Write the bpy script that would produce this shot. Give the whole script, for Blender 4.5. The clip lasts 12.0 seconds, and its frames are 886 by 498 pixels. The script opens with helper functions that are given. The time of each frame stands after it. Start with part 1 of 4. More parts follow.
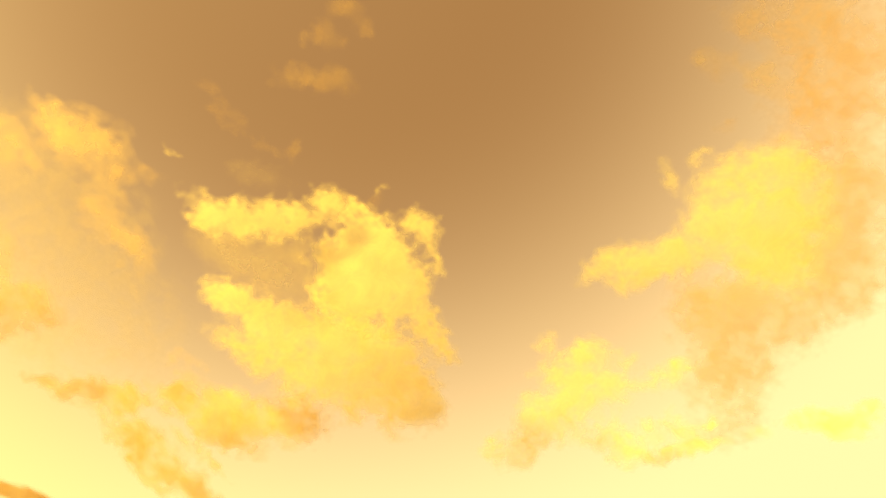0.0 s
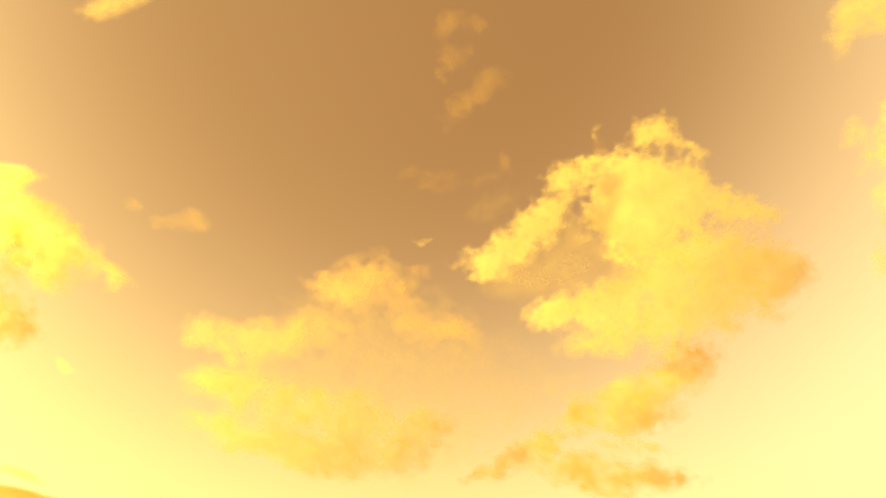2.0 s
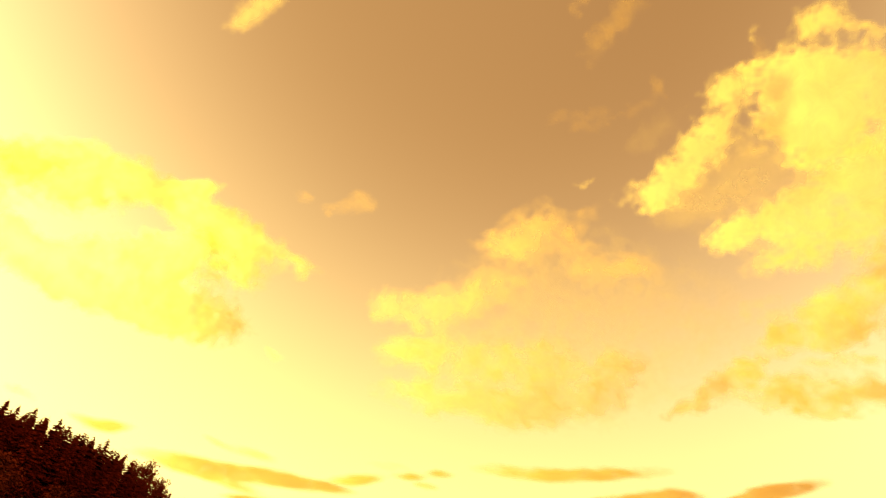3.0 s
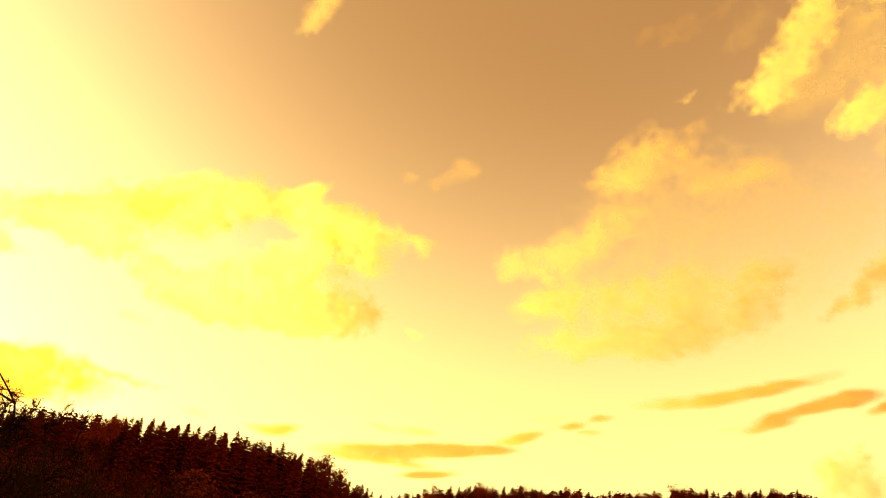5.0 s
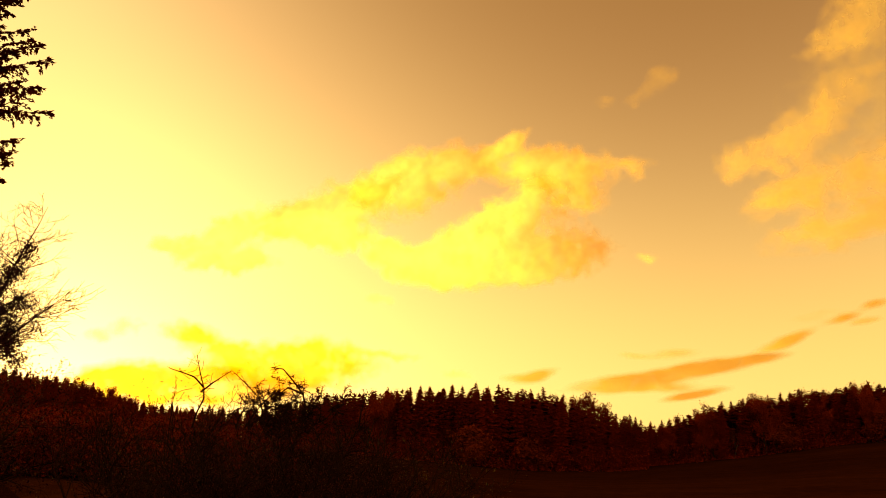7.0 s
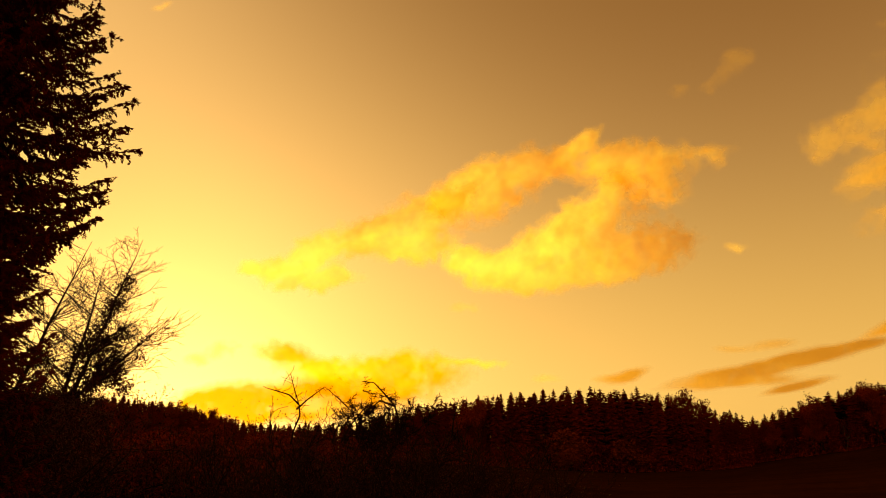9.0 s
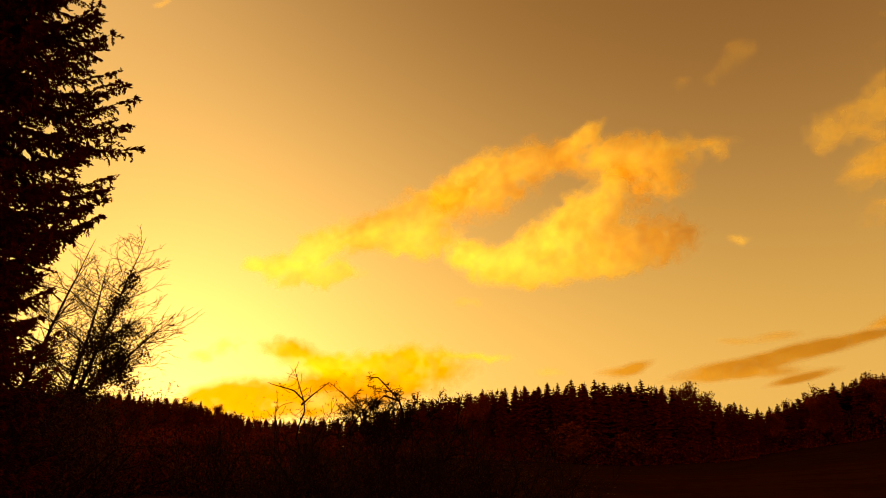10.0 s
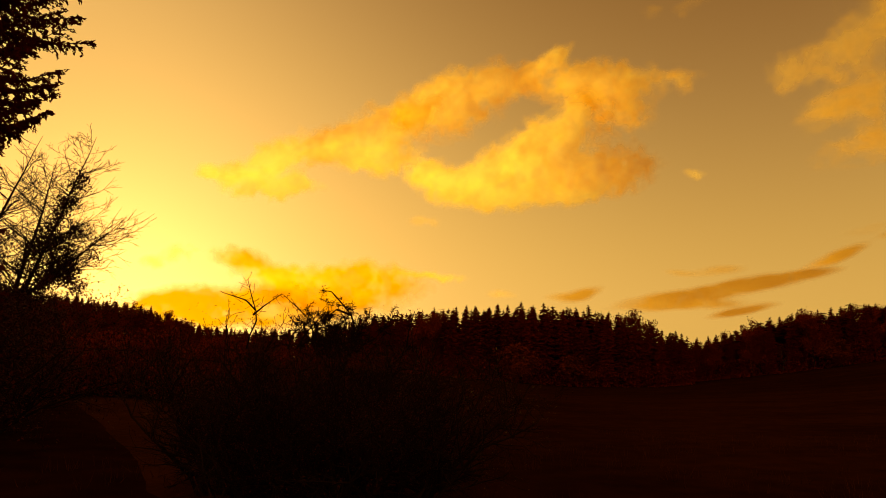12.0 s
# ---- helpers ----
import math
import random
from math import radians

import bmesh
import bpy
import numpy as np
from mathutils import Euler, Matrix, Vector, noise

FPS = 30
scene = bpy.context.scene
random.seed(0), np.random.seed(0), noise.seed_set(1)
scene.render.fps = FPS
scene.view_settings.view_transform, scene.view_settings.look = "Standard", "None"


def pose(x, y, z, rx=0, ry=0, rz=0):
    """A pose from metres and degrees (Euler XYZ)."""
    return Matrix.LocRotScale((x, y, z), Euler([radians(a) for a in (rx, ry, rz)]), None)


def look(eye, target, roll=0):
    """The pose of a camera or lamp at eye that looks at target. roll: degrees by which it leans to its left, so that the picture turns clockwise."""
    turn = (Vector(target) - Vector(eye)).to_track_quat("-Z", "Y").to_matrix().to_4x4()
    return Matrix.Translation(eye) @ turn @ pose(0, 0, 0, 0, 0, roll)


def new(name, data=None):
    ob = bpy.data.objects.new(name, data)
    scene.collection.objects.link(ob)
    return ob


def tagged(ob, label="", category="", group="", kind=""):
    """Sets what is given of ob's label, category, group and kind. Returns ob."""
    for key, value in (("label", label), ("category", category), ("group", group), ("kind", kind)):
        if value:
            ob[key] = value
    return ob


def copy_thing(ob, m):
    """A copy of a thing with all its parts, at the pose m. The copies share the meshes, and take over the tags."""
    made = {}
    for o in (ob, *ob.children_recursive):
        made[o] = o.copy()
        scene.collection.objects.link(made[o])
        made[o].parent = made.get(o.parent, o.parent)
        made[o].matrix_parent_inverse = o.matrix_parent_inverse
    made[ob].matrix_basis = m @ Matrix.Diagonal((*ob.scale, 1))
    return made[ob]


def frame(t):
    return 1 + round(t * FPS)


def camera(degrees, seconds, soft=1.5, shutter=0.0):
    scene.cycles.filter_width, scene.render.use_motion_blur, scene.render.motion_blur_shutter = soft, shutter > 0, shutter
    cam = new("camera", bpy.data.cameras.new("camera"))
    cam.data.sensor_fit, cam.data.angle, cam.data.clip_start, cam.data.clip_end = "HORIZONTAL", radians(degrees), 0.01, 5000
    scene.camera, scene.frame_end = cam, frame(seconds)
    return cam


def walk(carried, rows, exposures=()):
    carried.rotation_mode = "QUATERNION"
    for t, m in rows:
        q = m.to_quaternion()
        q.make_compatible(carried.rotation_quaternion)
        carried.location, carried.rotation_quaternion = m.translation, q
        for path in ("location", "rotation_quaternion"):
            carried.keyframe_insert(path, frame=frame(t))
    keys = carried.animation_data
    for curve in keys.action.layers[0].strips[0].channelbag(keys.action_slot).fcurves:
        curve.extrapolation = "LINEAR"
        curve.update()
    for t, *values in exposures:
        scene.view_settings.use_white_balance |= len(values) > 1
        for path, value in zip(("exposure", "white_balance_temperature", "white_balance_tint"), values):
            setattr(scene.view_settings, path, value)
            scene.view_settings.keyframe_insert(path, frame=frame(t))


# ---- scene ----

# ---- camera ----
cam = camera(60.3, 12.0, soft=0.9)
EYE = (0.0, 0.0, 1.6)
TURNS = [  # seconds, tilt, lean, turn
    (0, 151.47, -31.92, -106.89), (0.5, 141.84, -29.86, -88.11), (1, 137.55, -27.19, -78.65), (1.5, 134.46, -25.18, -70.02),
    (2, 127.28, -19.41, -57.64), (2.5, 121.70, -18.96, -50.30), (3, 118.40, -18.18, -41.17), (3.5, 114.10, -15.04, -33.91),
    (3.7, 114.60, -14.62, -33.20), (5.3, 110.95, -9.30, -26.36), (5.5, 110.10, -8.53, -25.59), (6, 108.25, -7.14, -19.99),
    (6.5, 106.24, -6.20, -12.72), (7, 105.39, -2.94, -7.66), (7.5, 104.00, -3.21, -3.97), (7.7, 105.14, -3.33, -2.94),
    (9.5, 105.72, -0.13, -0.54), (10, 105.31, -0.12, -0.41), (10.5, 104.30, -0.00, 0.00), (11, 103.55, -0.02, -0.27),
    (11.5, 102.58, -0.53, -0.55), (12, 99.32, -2.45, -4.20),
]
EXPOSURES = [  # seconds, stops, kelvin, tint
    (0.0, 1.12, 6400, 12), (1.5, 1.08, 6700, 16), (2.5, 1.25, 6400, 14), (3.7, 1.26, 6500, 15), (5.5, 1.16, 7100, 21),
    (6.5, 0.81, 7800, 25), (7.5, 0.34, 8600, 23), (9.3, -0.13, 10000, 27), (10.5, -0.29, 10300, 27), (12.0, -0.41, 10300, 25)]
walk(cam, [(t, pose(*EYE, tilt, lean, turn)) for t, tilt, lean, turn in TURNS], EXPOSURES)

# ---- sky and sun ----
SUN_AZIMUTH, SUN_HEIGHT = -20.0, 5.6      # degrees, east of the view axis (+y) and above the horizon


def node(tree, kind, **values):
    n = tree.nodes.new(kind)
    for key, value in values.items():
        n.inputs[key].default_value = value
    return n


def maths(tree, operation):
    n = tree.nodes.new("ShaderNodeMath")
    n.operation = operation
    return n


def blend(tree, first, second):
    n = tree.nodes.new("ShaderNodeMix")
    n.data_type = "RGBA"
    n.inputs[6].default_value, n.inputs[7].default_value = (*first, 1), (*second, 1)
    return n


def remap(tree, low, high, start=0.0, end=1.0, smooth=False):
    n = tree.nodes.new("ShaderNodeMapRange")
    n.interpolation_type = "SMOOTHSTEP" if smooth else "LINEAR"
    for socket, value in ((1, low), (2, high), (3, start), (4, end)):
        n.inputs[socket].default_value = value
    return n


world = bpy.data.worlds.new("evening_sky")
world.use_nodes = True
scene.world = world
wt = world.node_tree
wt.nodes.clear()
sky = node(wt, "ShaderNodeTexSky")
sky.sky_type, sky.sun_disc = "NISHITA", False
sky.sun_elevation, sky.sun_rotation = radians(SUN_HEIGHT), radians(SUN_AZIMUTH)
sky.altitude, sky.air_density, sky.dust_density, sky.ozone_density = 400, 1.0, 2.5, 1.0
grey = node(wt, "ShaderNodeRGBToBW")
wide = maths(wt, "POWER")
wide.inputs[1].default_value = 0.86
glow = maths(wt, "MULTIPLY")              # the bright air round the hidden sun
glow.inputs[1].default_value = 0.098
glow_colour = node(wt, "ShaderNodeVectorMath")
glow_colour.operation = "SCALE"
glow_colour.inputs[0].default_value = (1.0, 0.685, 0.24)
way = node(wt, "ShaderNodeTexCoord")
high = node(wt, "ShaderNodeVectorMath")   # the clearest, darkest part of the sky lies high to the north
high.operation = "DOT_PRODUCT"
high.inputs[1].default_value = (0.268, 0.575, 0.773)
veil = remap(wt, 0.985, 0.675, smooth=True)
air = blend(wt, (0.186, 0.079, 0.0225), (1, 1, 1))
haze = blend(wt, (0.71, 0.510, 0.145), (0.75, 0.520, 0.225))      # golden low down, paler overhead
level = node(wt, "ShaderNodeSeparateXYZ")
rise = remap(wt, 0.12, 0.60, smooth=True)
total = node(wt, "ShaderNodeVectorMath")
total.operation = "ADD"
back = node(wt, "ShaderNodeBackground", Strength=0.8)
out = node(wt, "ShaderNodeOutputWorld")
wt.links.new(sky.outputs[0], grey.inputs[0])
wt.links.new(grey.outputs[0], wide.inputs[0])
wt.links.new(wide.outputs[0], glow.inputs[0])
wt.links.new(glow.outputs[0], glow_colour.inputs[3])
wt.links.new(way.outputs["Generated"], high.inputs[0])
wt.links.new(high.outputs["Value"], veil.inputs[0])
wt.links.new(way.outputs["Generated"], level.inputs[0])
wt.links.new(level.outputs["Z"], rise.inputs[0])
wt.links.new(rise.outputs[0], haze.inputs[0])
wt.links.new(haze.outputs[2], air.inputs[7])
wt.links.new(veil.outputs[0], air.inputs[0])
wt.links.new(air.outputs[2], total.inputs[0])
wt.links.new(glow_colour.outputs[0], total.inputs[1])
wt.links.new(total.outputs[0], back.inputs[0])
wt.links.new(back.outputs[0], out.inputs[0])


def heading(az, el):
    a, e = radians(az), radians(el)
    return Vector((math.sin(a) * math.cos(e), math.cos(a) * math.cos(e), math.sin(e)))


sun = new("sun", bpy.data.lights.new("sun", "SUN"))
sun.data.energy, sun.data.angle, sun.data.color = 5.0, radians(4.0), (1.0, 0.70, 0.10)
sun.matrix_world = look(heading(SUN_AZIMUTH, SUN_HEIGHT) * 100, (0, 0, 0))


# ---- materials ----
def surface(name, dark, light, scale, rough=0.85, bump=0.3, island=0.0, gloss=0.0):
    """A matt natural surface: two colours mixed by coarse and fine noise, with fine relief."""
    m = bpy.data.materials.new(name)
    m.use_nodes = True
    t = m.node_tree
    b = t.nodes["Principled BSDF"]
    b.inputs["Roughness"].default_value = rough
    b.inputs["Specular IOR Level"].default_value = gloss
    pos = node(t, "ShaderNodeTexCoord")
    big = node(t, "ShaderNodeTexNoise", Scale=scale, Detail=4.0)
    fine = node(t, "ShaderNodeTexNoise", Scale=scale * 9, Detail=5.0)
    mixed = maths(t, "ADD")
    ramp = remap(t, 0.75, 1.3)
    colour = blend(t, dark, light)
    t.links.new(pos.outputs["Object"], big.inputs["Vector"])
    t.links.new(pos.outputs["Object"], fine.inputs["Vector"])
    t.links.new(big.outputs[0], mixed.inputs[0])
    t.links.new(fine.outputs[0], mixed.inputs[1])
    last = mixed.outputs[0]
    if island:
        geo = node(t, "ShaderNodeNewGeometry")
        info = node(t, "ShaderNodeObjectInfo")
        both = maths(t, "ADD")
        t.links.new(geo.outputs["Random Per Island"], both.inputs[0])
        t.links.new(info.outputs["Random"], both.inputs[1])
        more = maths(t, "MULTIPLY_ADD")
        more.inputs[1].default_value = island
        t.links.new(both.outputs[0], more.inputs[0])
        t.links.new(last, more.inputs[2])
        shift = maths(t, "SUBTRACT")
        shift.inputs[1].default_value = island
        t.links.new(more.outputs[0], shift.inputs[0])
        last = shift.outputs[0]
    t.links.new(last, ramp.inputs[0])
    t.links.new(ramp.outputs[0], colour.inputs[0])
    t.links.new(colour.outputs[2], b.inputs["Base Color"])
    rise = node(t, "ShaderNodeBump", Strength=bump)
    t.links.new(fine.outputs[0], rise.inputs["Height"])
    t.links.new(rise.outputs[0], b.inputs["Normal"])
    return m


def vapour(name, tone, amber_shade, lit_share, shade_share):
    """Cloud: thin where its thickness is small, scattering light from both sides; depth is painted shade, redder and
    letting less light through.
    """
    m = bpy.data.materials.new(name)
    m.use_nodes = True
    t = m.node_tree
    t.nodes.clear()
    thick = node(t, "ShaderNodeAttribute")
    thick.attribute_name = "thickness"
    shade_amount = node(t, "ShaderNodeAttribute")
    shade_amount.attribute_name = "depth"
    pos = node(t, "ShaderNodeTexCoord")
    frayed = node(t, "ShaderNodeTexNoise", Scale=0.012, Detail=4.0, Roughness=0.6, Distortion=0.8)
    t.links.new(pos.outputs["Object"], frayed.inputs["Vector"])
    swing = remap(t, 0.25, 0.75, 0.84, 1.16)
    t.links.new(frayed.outputs[0], swing.inputs[0])
    torn = maths(t, "MULTIPLY")
    t.links.new(thick.outputs["Fac"], torn.inputs[0])
    t.links.new(swing.outputs[0], torn.inputs[1])
    alpha = remap(t, 0.0, 1.0, 0.0, 0.97)
    t.links.new(torn.outputs[0], alpha.inputs[0])
    depth = remap(t, 0.0, 1.0)
    t.links.new(shade_amount.outputs["Fac"], depth.inputs[0])
    hue = blend(t, tone, amber_shade)
    t.links.new(depth.outputs[0], hue.inputs[0])
    front = node(t, "ShaderNodeBsdfDiffuse")
    behind = node(t, "ShaderNodeBsdfTranslucent")
    t.links.new(hue.outputs[2], front.inputs["Color"])
    t.links.new(hue.outputs[2], behind.inputs["Color"])
    clear = node(t, "ShaderNodeBsdfTransparent")
    body = node(t, "ShaderNodeMixShader")
    passing = remap(t, 0.0, 1.0, lit_share, shade_share)
    t.links.new(depth.outputs[0], passing.inputs[0])
    t.links.new(passing.outputs[0], body.inputs[0])
    whole = node(t, "ShaderNodeMixShader")
    end = node(t, "ShaderNodeOutputMaterial")
    t.links.new(front.outputs[0], body.inputs[1])
    t.links.new(behind.outputs[0], body.inputs[2])
    t.links.new(alpha.outputs[0], whole.inputs[0])
    t.links.new(clear.outputs[0], whole.inputs[1])
    t.links.new(body.outputs[0], whole.inputs[2])
    t.links.new(whole.outputs[0], end.inputs[0])
    return m


CUMULUS = vapour("cumulus_vapour", (0.97, 0.85, 0.49), (0.97, 0.76, 0.38), 0.52, 0.38)
# darker orange copy of the vapour: the streaks' shade is in its colour
SHADED_STRATUS = vapour("shaded_stratus_vapour", (0.93, 0.70, 0.31), (0.91, 0.57, 0.23), 0.54, 0.28)
# two lit copies: extra brightness near the sun is put into tone and share
GLOWING = vapour("sunlit_vapour", (1.0, 0.90, 0.45), (1.0, 0.56, 0.19), 1.0, 0.38)
BANK = vapour("low_bank_vapour", (1.0, 0.90, 0.24), (1.0, 0.60, 0.10), 1.0, 0.66)
# the bank's underside: its shading is painted as a redder orange
SHADED_BANK = vapour("shaded_bank_vapour", (1.0, 0.70, 0.12), (1.0, 0.56, 0.08), 0.92, 0.66)
# cumulus tower: a lit tone for its face, a painted shaded tone for its body
TALL = vapour("tall_cumulus_vapour", (0.97, 0.89, 0.52), (0.97, 0.77, 0.37), 0.55, 0.38)
TALL_SHADED = vapour("shaded_cumulus_vapour", (0.92, 0.71, 0.33), (0.89, 0.60, 0.25), 0.60, 0.56)
# evening light and underside shading put into the vapour as an amber tone
AMBER = vapour("amber_vapour", (0.96, 0.75, 0.35), (0.93, 0.60, 0.24), 0.66, 0.44)
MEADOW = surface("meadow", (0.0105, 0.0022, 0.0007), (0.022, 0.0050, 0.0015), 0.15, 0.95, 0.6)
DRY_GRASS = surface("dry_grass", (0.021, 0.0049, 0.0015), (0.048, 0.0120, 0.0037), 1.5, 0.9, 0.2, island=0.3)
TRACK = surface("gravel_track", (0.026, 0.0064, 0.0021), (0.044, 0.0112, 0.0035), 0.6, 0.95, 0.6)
BARK = surface("bark", (0.016, 0.009, 0.006), (0.045, 0.026, 0.018), 3.0, 0.9, 0.6)
PALE_BARK = surface("pale_bark", (0.04, 0.028, 0.02), (0.11, 0.08, 0.06), 2.0, 0.85, 0.4)
NEEDLES = surface("needles", (0.060, 0.0050, 0.0017), (0.100, 0.0088, 0.0030), 0.5, 0.8, 0.2, island=0.25)
AUTUMN = surface("autumn_leaves", (0.095, 0.0090, 0.0030), (0.165, 0.0180, 0.0056), 0.4, 0.8, 0.2, island=0.3)
RUSSET = surface("russet_leaves", (0.075, 0.010, 0.003), (0.14, 0.021, 0.006), 0.4, 0.8, 0.2, island=0.3)
TWIG = surface("twigs", (0.010, 0.004, 0.0025), (0.026, 0.010, 0.006), 4.0, 0.9, 0.3)
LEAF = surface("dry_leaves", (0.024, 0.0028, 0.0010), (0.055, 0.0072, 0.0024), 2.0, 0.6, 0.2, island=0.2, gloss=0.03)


# ---- mesh building ----
class Shape:
    """Collects vertices and faces for one mesh."""

    def __init__(self):
        self.v, self.f, self.n = [], [], 0

    def add(self, verts, faces):
        verts = np.asarray(verts, float).reshape(-1, 3)
        self.v.append(verts)
        self.f.extend([tuple(int(i) + self.n for i in f) for f in faces])
        self.n += len(verts)

    def tube(self, points, radii, sides=5):
        points = [np.asarray(p, float) for p in points]
        rings = []
        for i, p in enumerate(points):
            d = points[min(i + 1, len(points) - 1)] - points[max(i - 1, 0)]
            d = d / (np.linalg.norm(d) + 1e-9)
            a = np.cross(d, (0.31, 0.22, 0.92) if abs(d[2]) < 0.9 else (1, 0.1, 0))
            a = a / np.linalg.norm(a)
            b = np.cross(d, a)
            w = np.arange(sides) * 2 * math.pi / sides
            rings.append(p + radii[i] * (np.outer(np.cos(w), a) + np.outer(np.sin(w), b)))
        faces = []
        for i in range(len(points) - 1):
            for k in range(sides):
                j = (k + 1) % sides
                faces.append((i * sides + k, i * sides + j, (i + 1) * sides + j, (i + 1) * sides + k))
        faces.append(tuple((len(points) - 1) * sides + k for k in range(sides)))
        self.add(np.concatenate(rings), faces)

    def spray(self, base, tip, width, lift=0.0):
        """A folded, leaf-shaped blade from base to tip."""
        base, tip = np.asarray(base, float), np.asarray(tip, float)
        d = tip - base
        side = np.cross(d, (0.1, 0.2, 1.0))
        side = side / (np.linalg.norm(side) + 1e-9) * width
        mid = base + d * 0.45
        up = np.array((0, 0, lift + width * 0.35))
        self.add([base, mid + side - up, tip, mid - side - up, mid + up], [(0, 1, 4), (1, 2, 4), (2, 3, 4), (3, 0, 4)])

    def sliver(self, base, tip, width):
        """A narrow three-sided spike from base to tip."""
        base, tip = np.asarray(base, float), np.asarray(tip, float)
        d = tip - base
        a = np.cross(d, (0.3, 0.2, 1.0))
        a = a / (np.linalg.norm(a) + 1e-9) * width
        b = np.cross(d, a)
        b = b / (np.linalg.norm(b) + 1e-9) * width
        self.add([base + a, base - 0.5 * a + 0.87 * b, base - 0.5 * a - 0.87 * b, tip], [(0, 1, 3), (1, 2, 3), (2, 0, 3)])

    def slivers(self, bases, tips, widths):
        """Many narrow three-sided spikes at once."""
        bases, tips = np.asarray(bases, float), np.asarray(tips, float)
        d = tips - bases
        a = np.cross(d, (0.3, 0.2, 1.0))
        a = a / (np.linalg.norm(a, axis=1, keepdims=True) + 1e-9) * np.asarray(widths)[:, None]
        b = np.cross(d, a)
        b = b / (np.linalg.norm(b, axis=1, keepdims=True) + 1e-9) * np.asarray(widths)[:, None]
        verts = np.stack([bases + a, bases - 0.5 * a + 0.87 * b, bases - 0.5 * a - 0.87 * b, tips], 1).reshape(-1, 3)
        i = np.arange(len(bases))[:, None] * 4
        faces = np.concatenate([i + (0, 1, 3), i + (1, 2, 3), i + (2, 0, 3)], 0) + self.n
        self.v.append(verts)
        self.f.extend(map(tuple, faces.tolist()))
        self.n += len(verts)

    def mesh(self, name, material, smooth=False):
        me = bpy.data.meshes.new(name)
        me.from_pydata(np.concatenate(self.v).tolist(), [], self.f)
        me.materials.append(material)
        if smooth:
            me.shade_smooth()
        me.update()
        return me


def part(name, shape, material, parent, label="", smooth=False, kind=""):
    ob = new(name, shape.mesh(name, material, smooth))
    ob.parent = parent
    return tagged(ob, label=label, kind=kind)


# ---- ground ----
def base_angle(az):
    """How high the foot of the woods stands over eye level, in degrees, by azimuth: the meadow climbs to the east."""
    return float(np.interp(az, [-180, -45, -12, 14, 20, 28, 35, 41, 47, 53, 62, 100, 180],
                           [0, 1.4, 0.6, -0.5, -0.2, 0.9, 2.2, 3.0, 4.2, 5.5, 5.8, 0.0, 0.0]))


def ground(x, y):
    d = math.hypot(x, y)
    az = math.degrees(math.atan2(x, y))
    top = 230 * math.tan(radians(base_angle(az))) + 1.6
    z = top * min(d / 230, 1.5) ** 1.5
    z += 0.16 * min(d / 25, 1) * noise.noise(Vector((x * 0.05, y * 0.05, 0.3))) + 0.7 * min(d / 200, 1) * noise.noise(Vector((x * 0.012, y * 0.012, 7.1)))
    return z * (1.0 if d < 700 else max(0.0, 1 - (d - 700) / 900))


def build_ground():
    s = Shape()
    radii = [0.0] + [2.0 * 1.105 ** k for k in range(80)] + [6500.0]
    n = 240
    verts = [(0, 0, ground(0, 0))]
    for r in radii[1:]:
        for k in range(n):
            a = 2 * math.pi * k / n
            x, y = r * math.sin(a), r * math.cos(a)
            verts.append((x, y, ground(x, y)))
    faces = [(0, 1 + (k + 1) % n, 1 + k) for k in range(n)]
    for i in range(len(radii) - 2):
        for k in range(n):
            j = (k + 1) % n
            faces.append((1 + i * n + k, 1 + i * n + j, 1 + (i + 1) * n + j, 1 + (i + 1) * n + k))
    s.add(verts, faces)
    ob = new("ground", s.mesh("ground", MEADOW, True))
    tagged(ob, "dark autumn meadow rising gently towards the wood edge", "meadow", kind="structure")


build_ground()


# ---- clouds ----
def lattice(x, y, seed):
    """Smooth value noise, 0 to 1, on arrays."""
    ix, iy = np.floor(x).astype(np.int64), np.floor(y).astype(np.int64)
    fx, fy = x - ix, y - iy
    fx, fy = fx * fx * fx * (fx * (fx * 6 - 15) + 10), fy * fy * fy * (fy * (fy * 6 - 15) + 10)

    def h(a, b):
        k = (a * 374761393 + b * 668265263 + seed * 974634777) & 0x7FFFFFFF
        k = ((k ^ (k >> 13)) * 1274126177) & 0x7FFFFFFF
        return ((k ^ (k >> 16)) & 0xFFFF) / 65535.0
    return (h(ix, iy) * (1 - fx) + h(ix + 1, iy) * fx) * (1 - fy) + (h(ix, iy + 1) * (1 - fx) + h(ix + 1, iy + 1) * fx) * fy


def fractal(x, y, seed, octaves=5, gain=0.55, billow=False):
    total, norm, amp = 0.0, 0.0, 1.0
    for k in range(octaves):
        v = lattice(x, y, seed + k * 17)
        total = total + amp * (1 - abs(2 * v - 1) if billow else v)
        norm += amp
        amp *= gain
        x, y = x * 2.03 + 5.2, y * 2.03 + 1.7
    return total / norm


CLOUD_RANGE = 2600.0


def soften(a, r):
    """Blur an array by r cells."""
    r = max(r, 1)
    for axis in (0, 1, 0, 1, 0, 1):
        pad = [(0, 0), (0, 0)]
        pad[axis] = (r + 1, r)
        total = np.cumsum(np.pad(a, pad), axis=axis)
        a = (total[2 * r + 1:] - total[:-2 * r - 1] if axis == 0 else total[:, 2 * r + 1:] - total[:, :-2 * r - 1]) / (2 * r + 1)
    return a


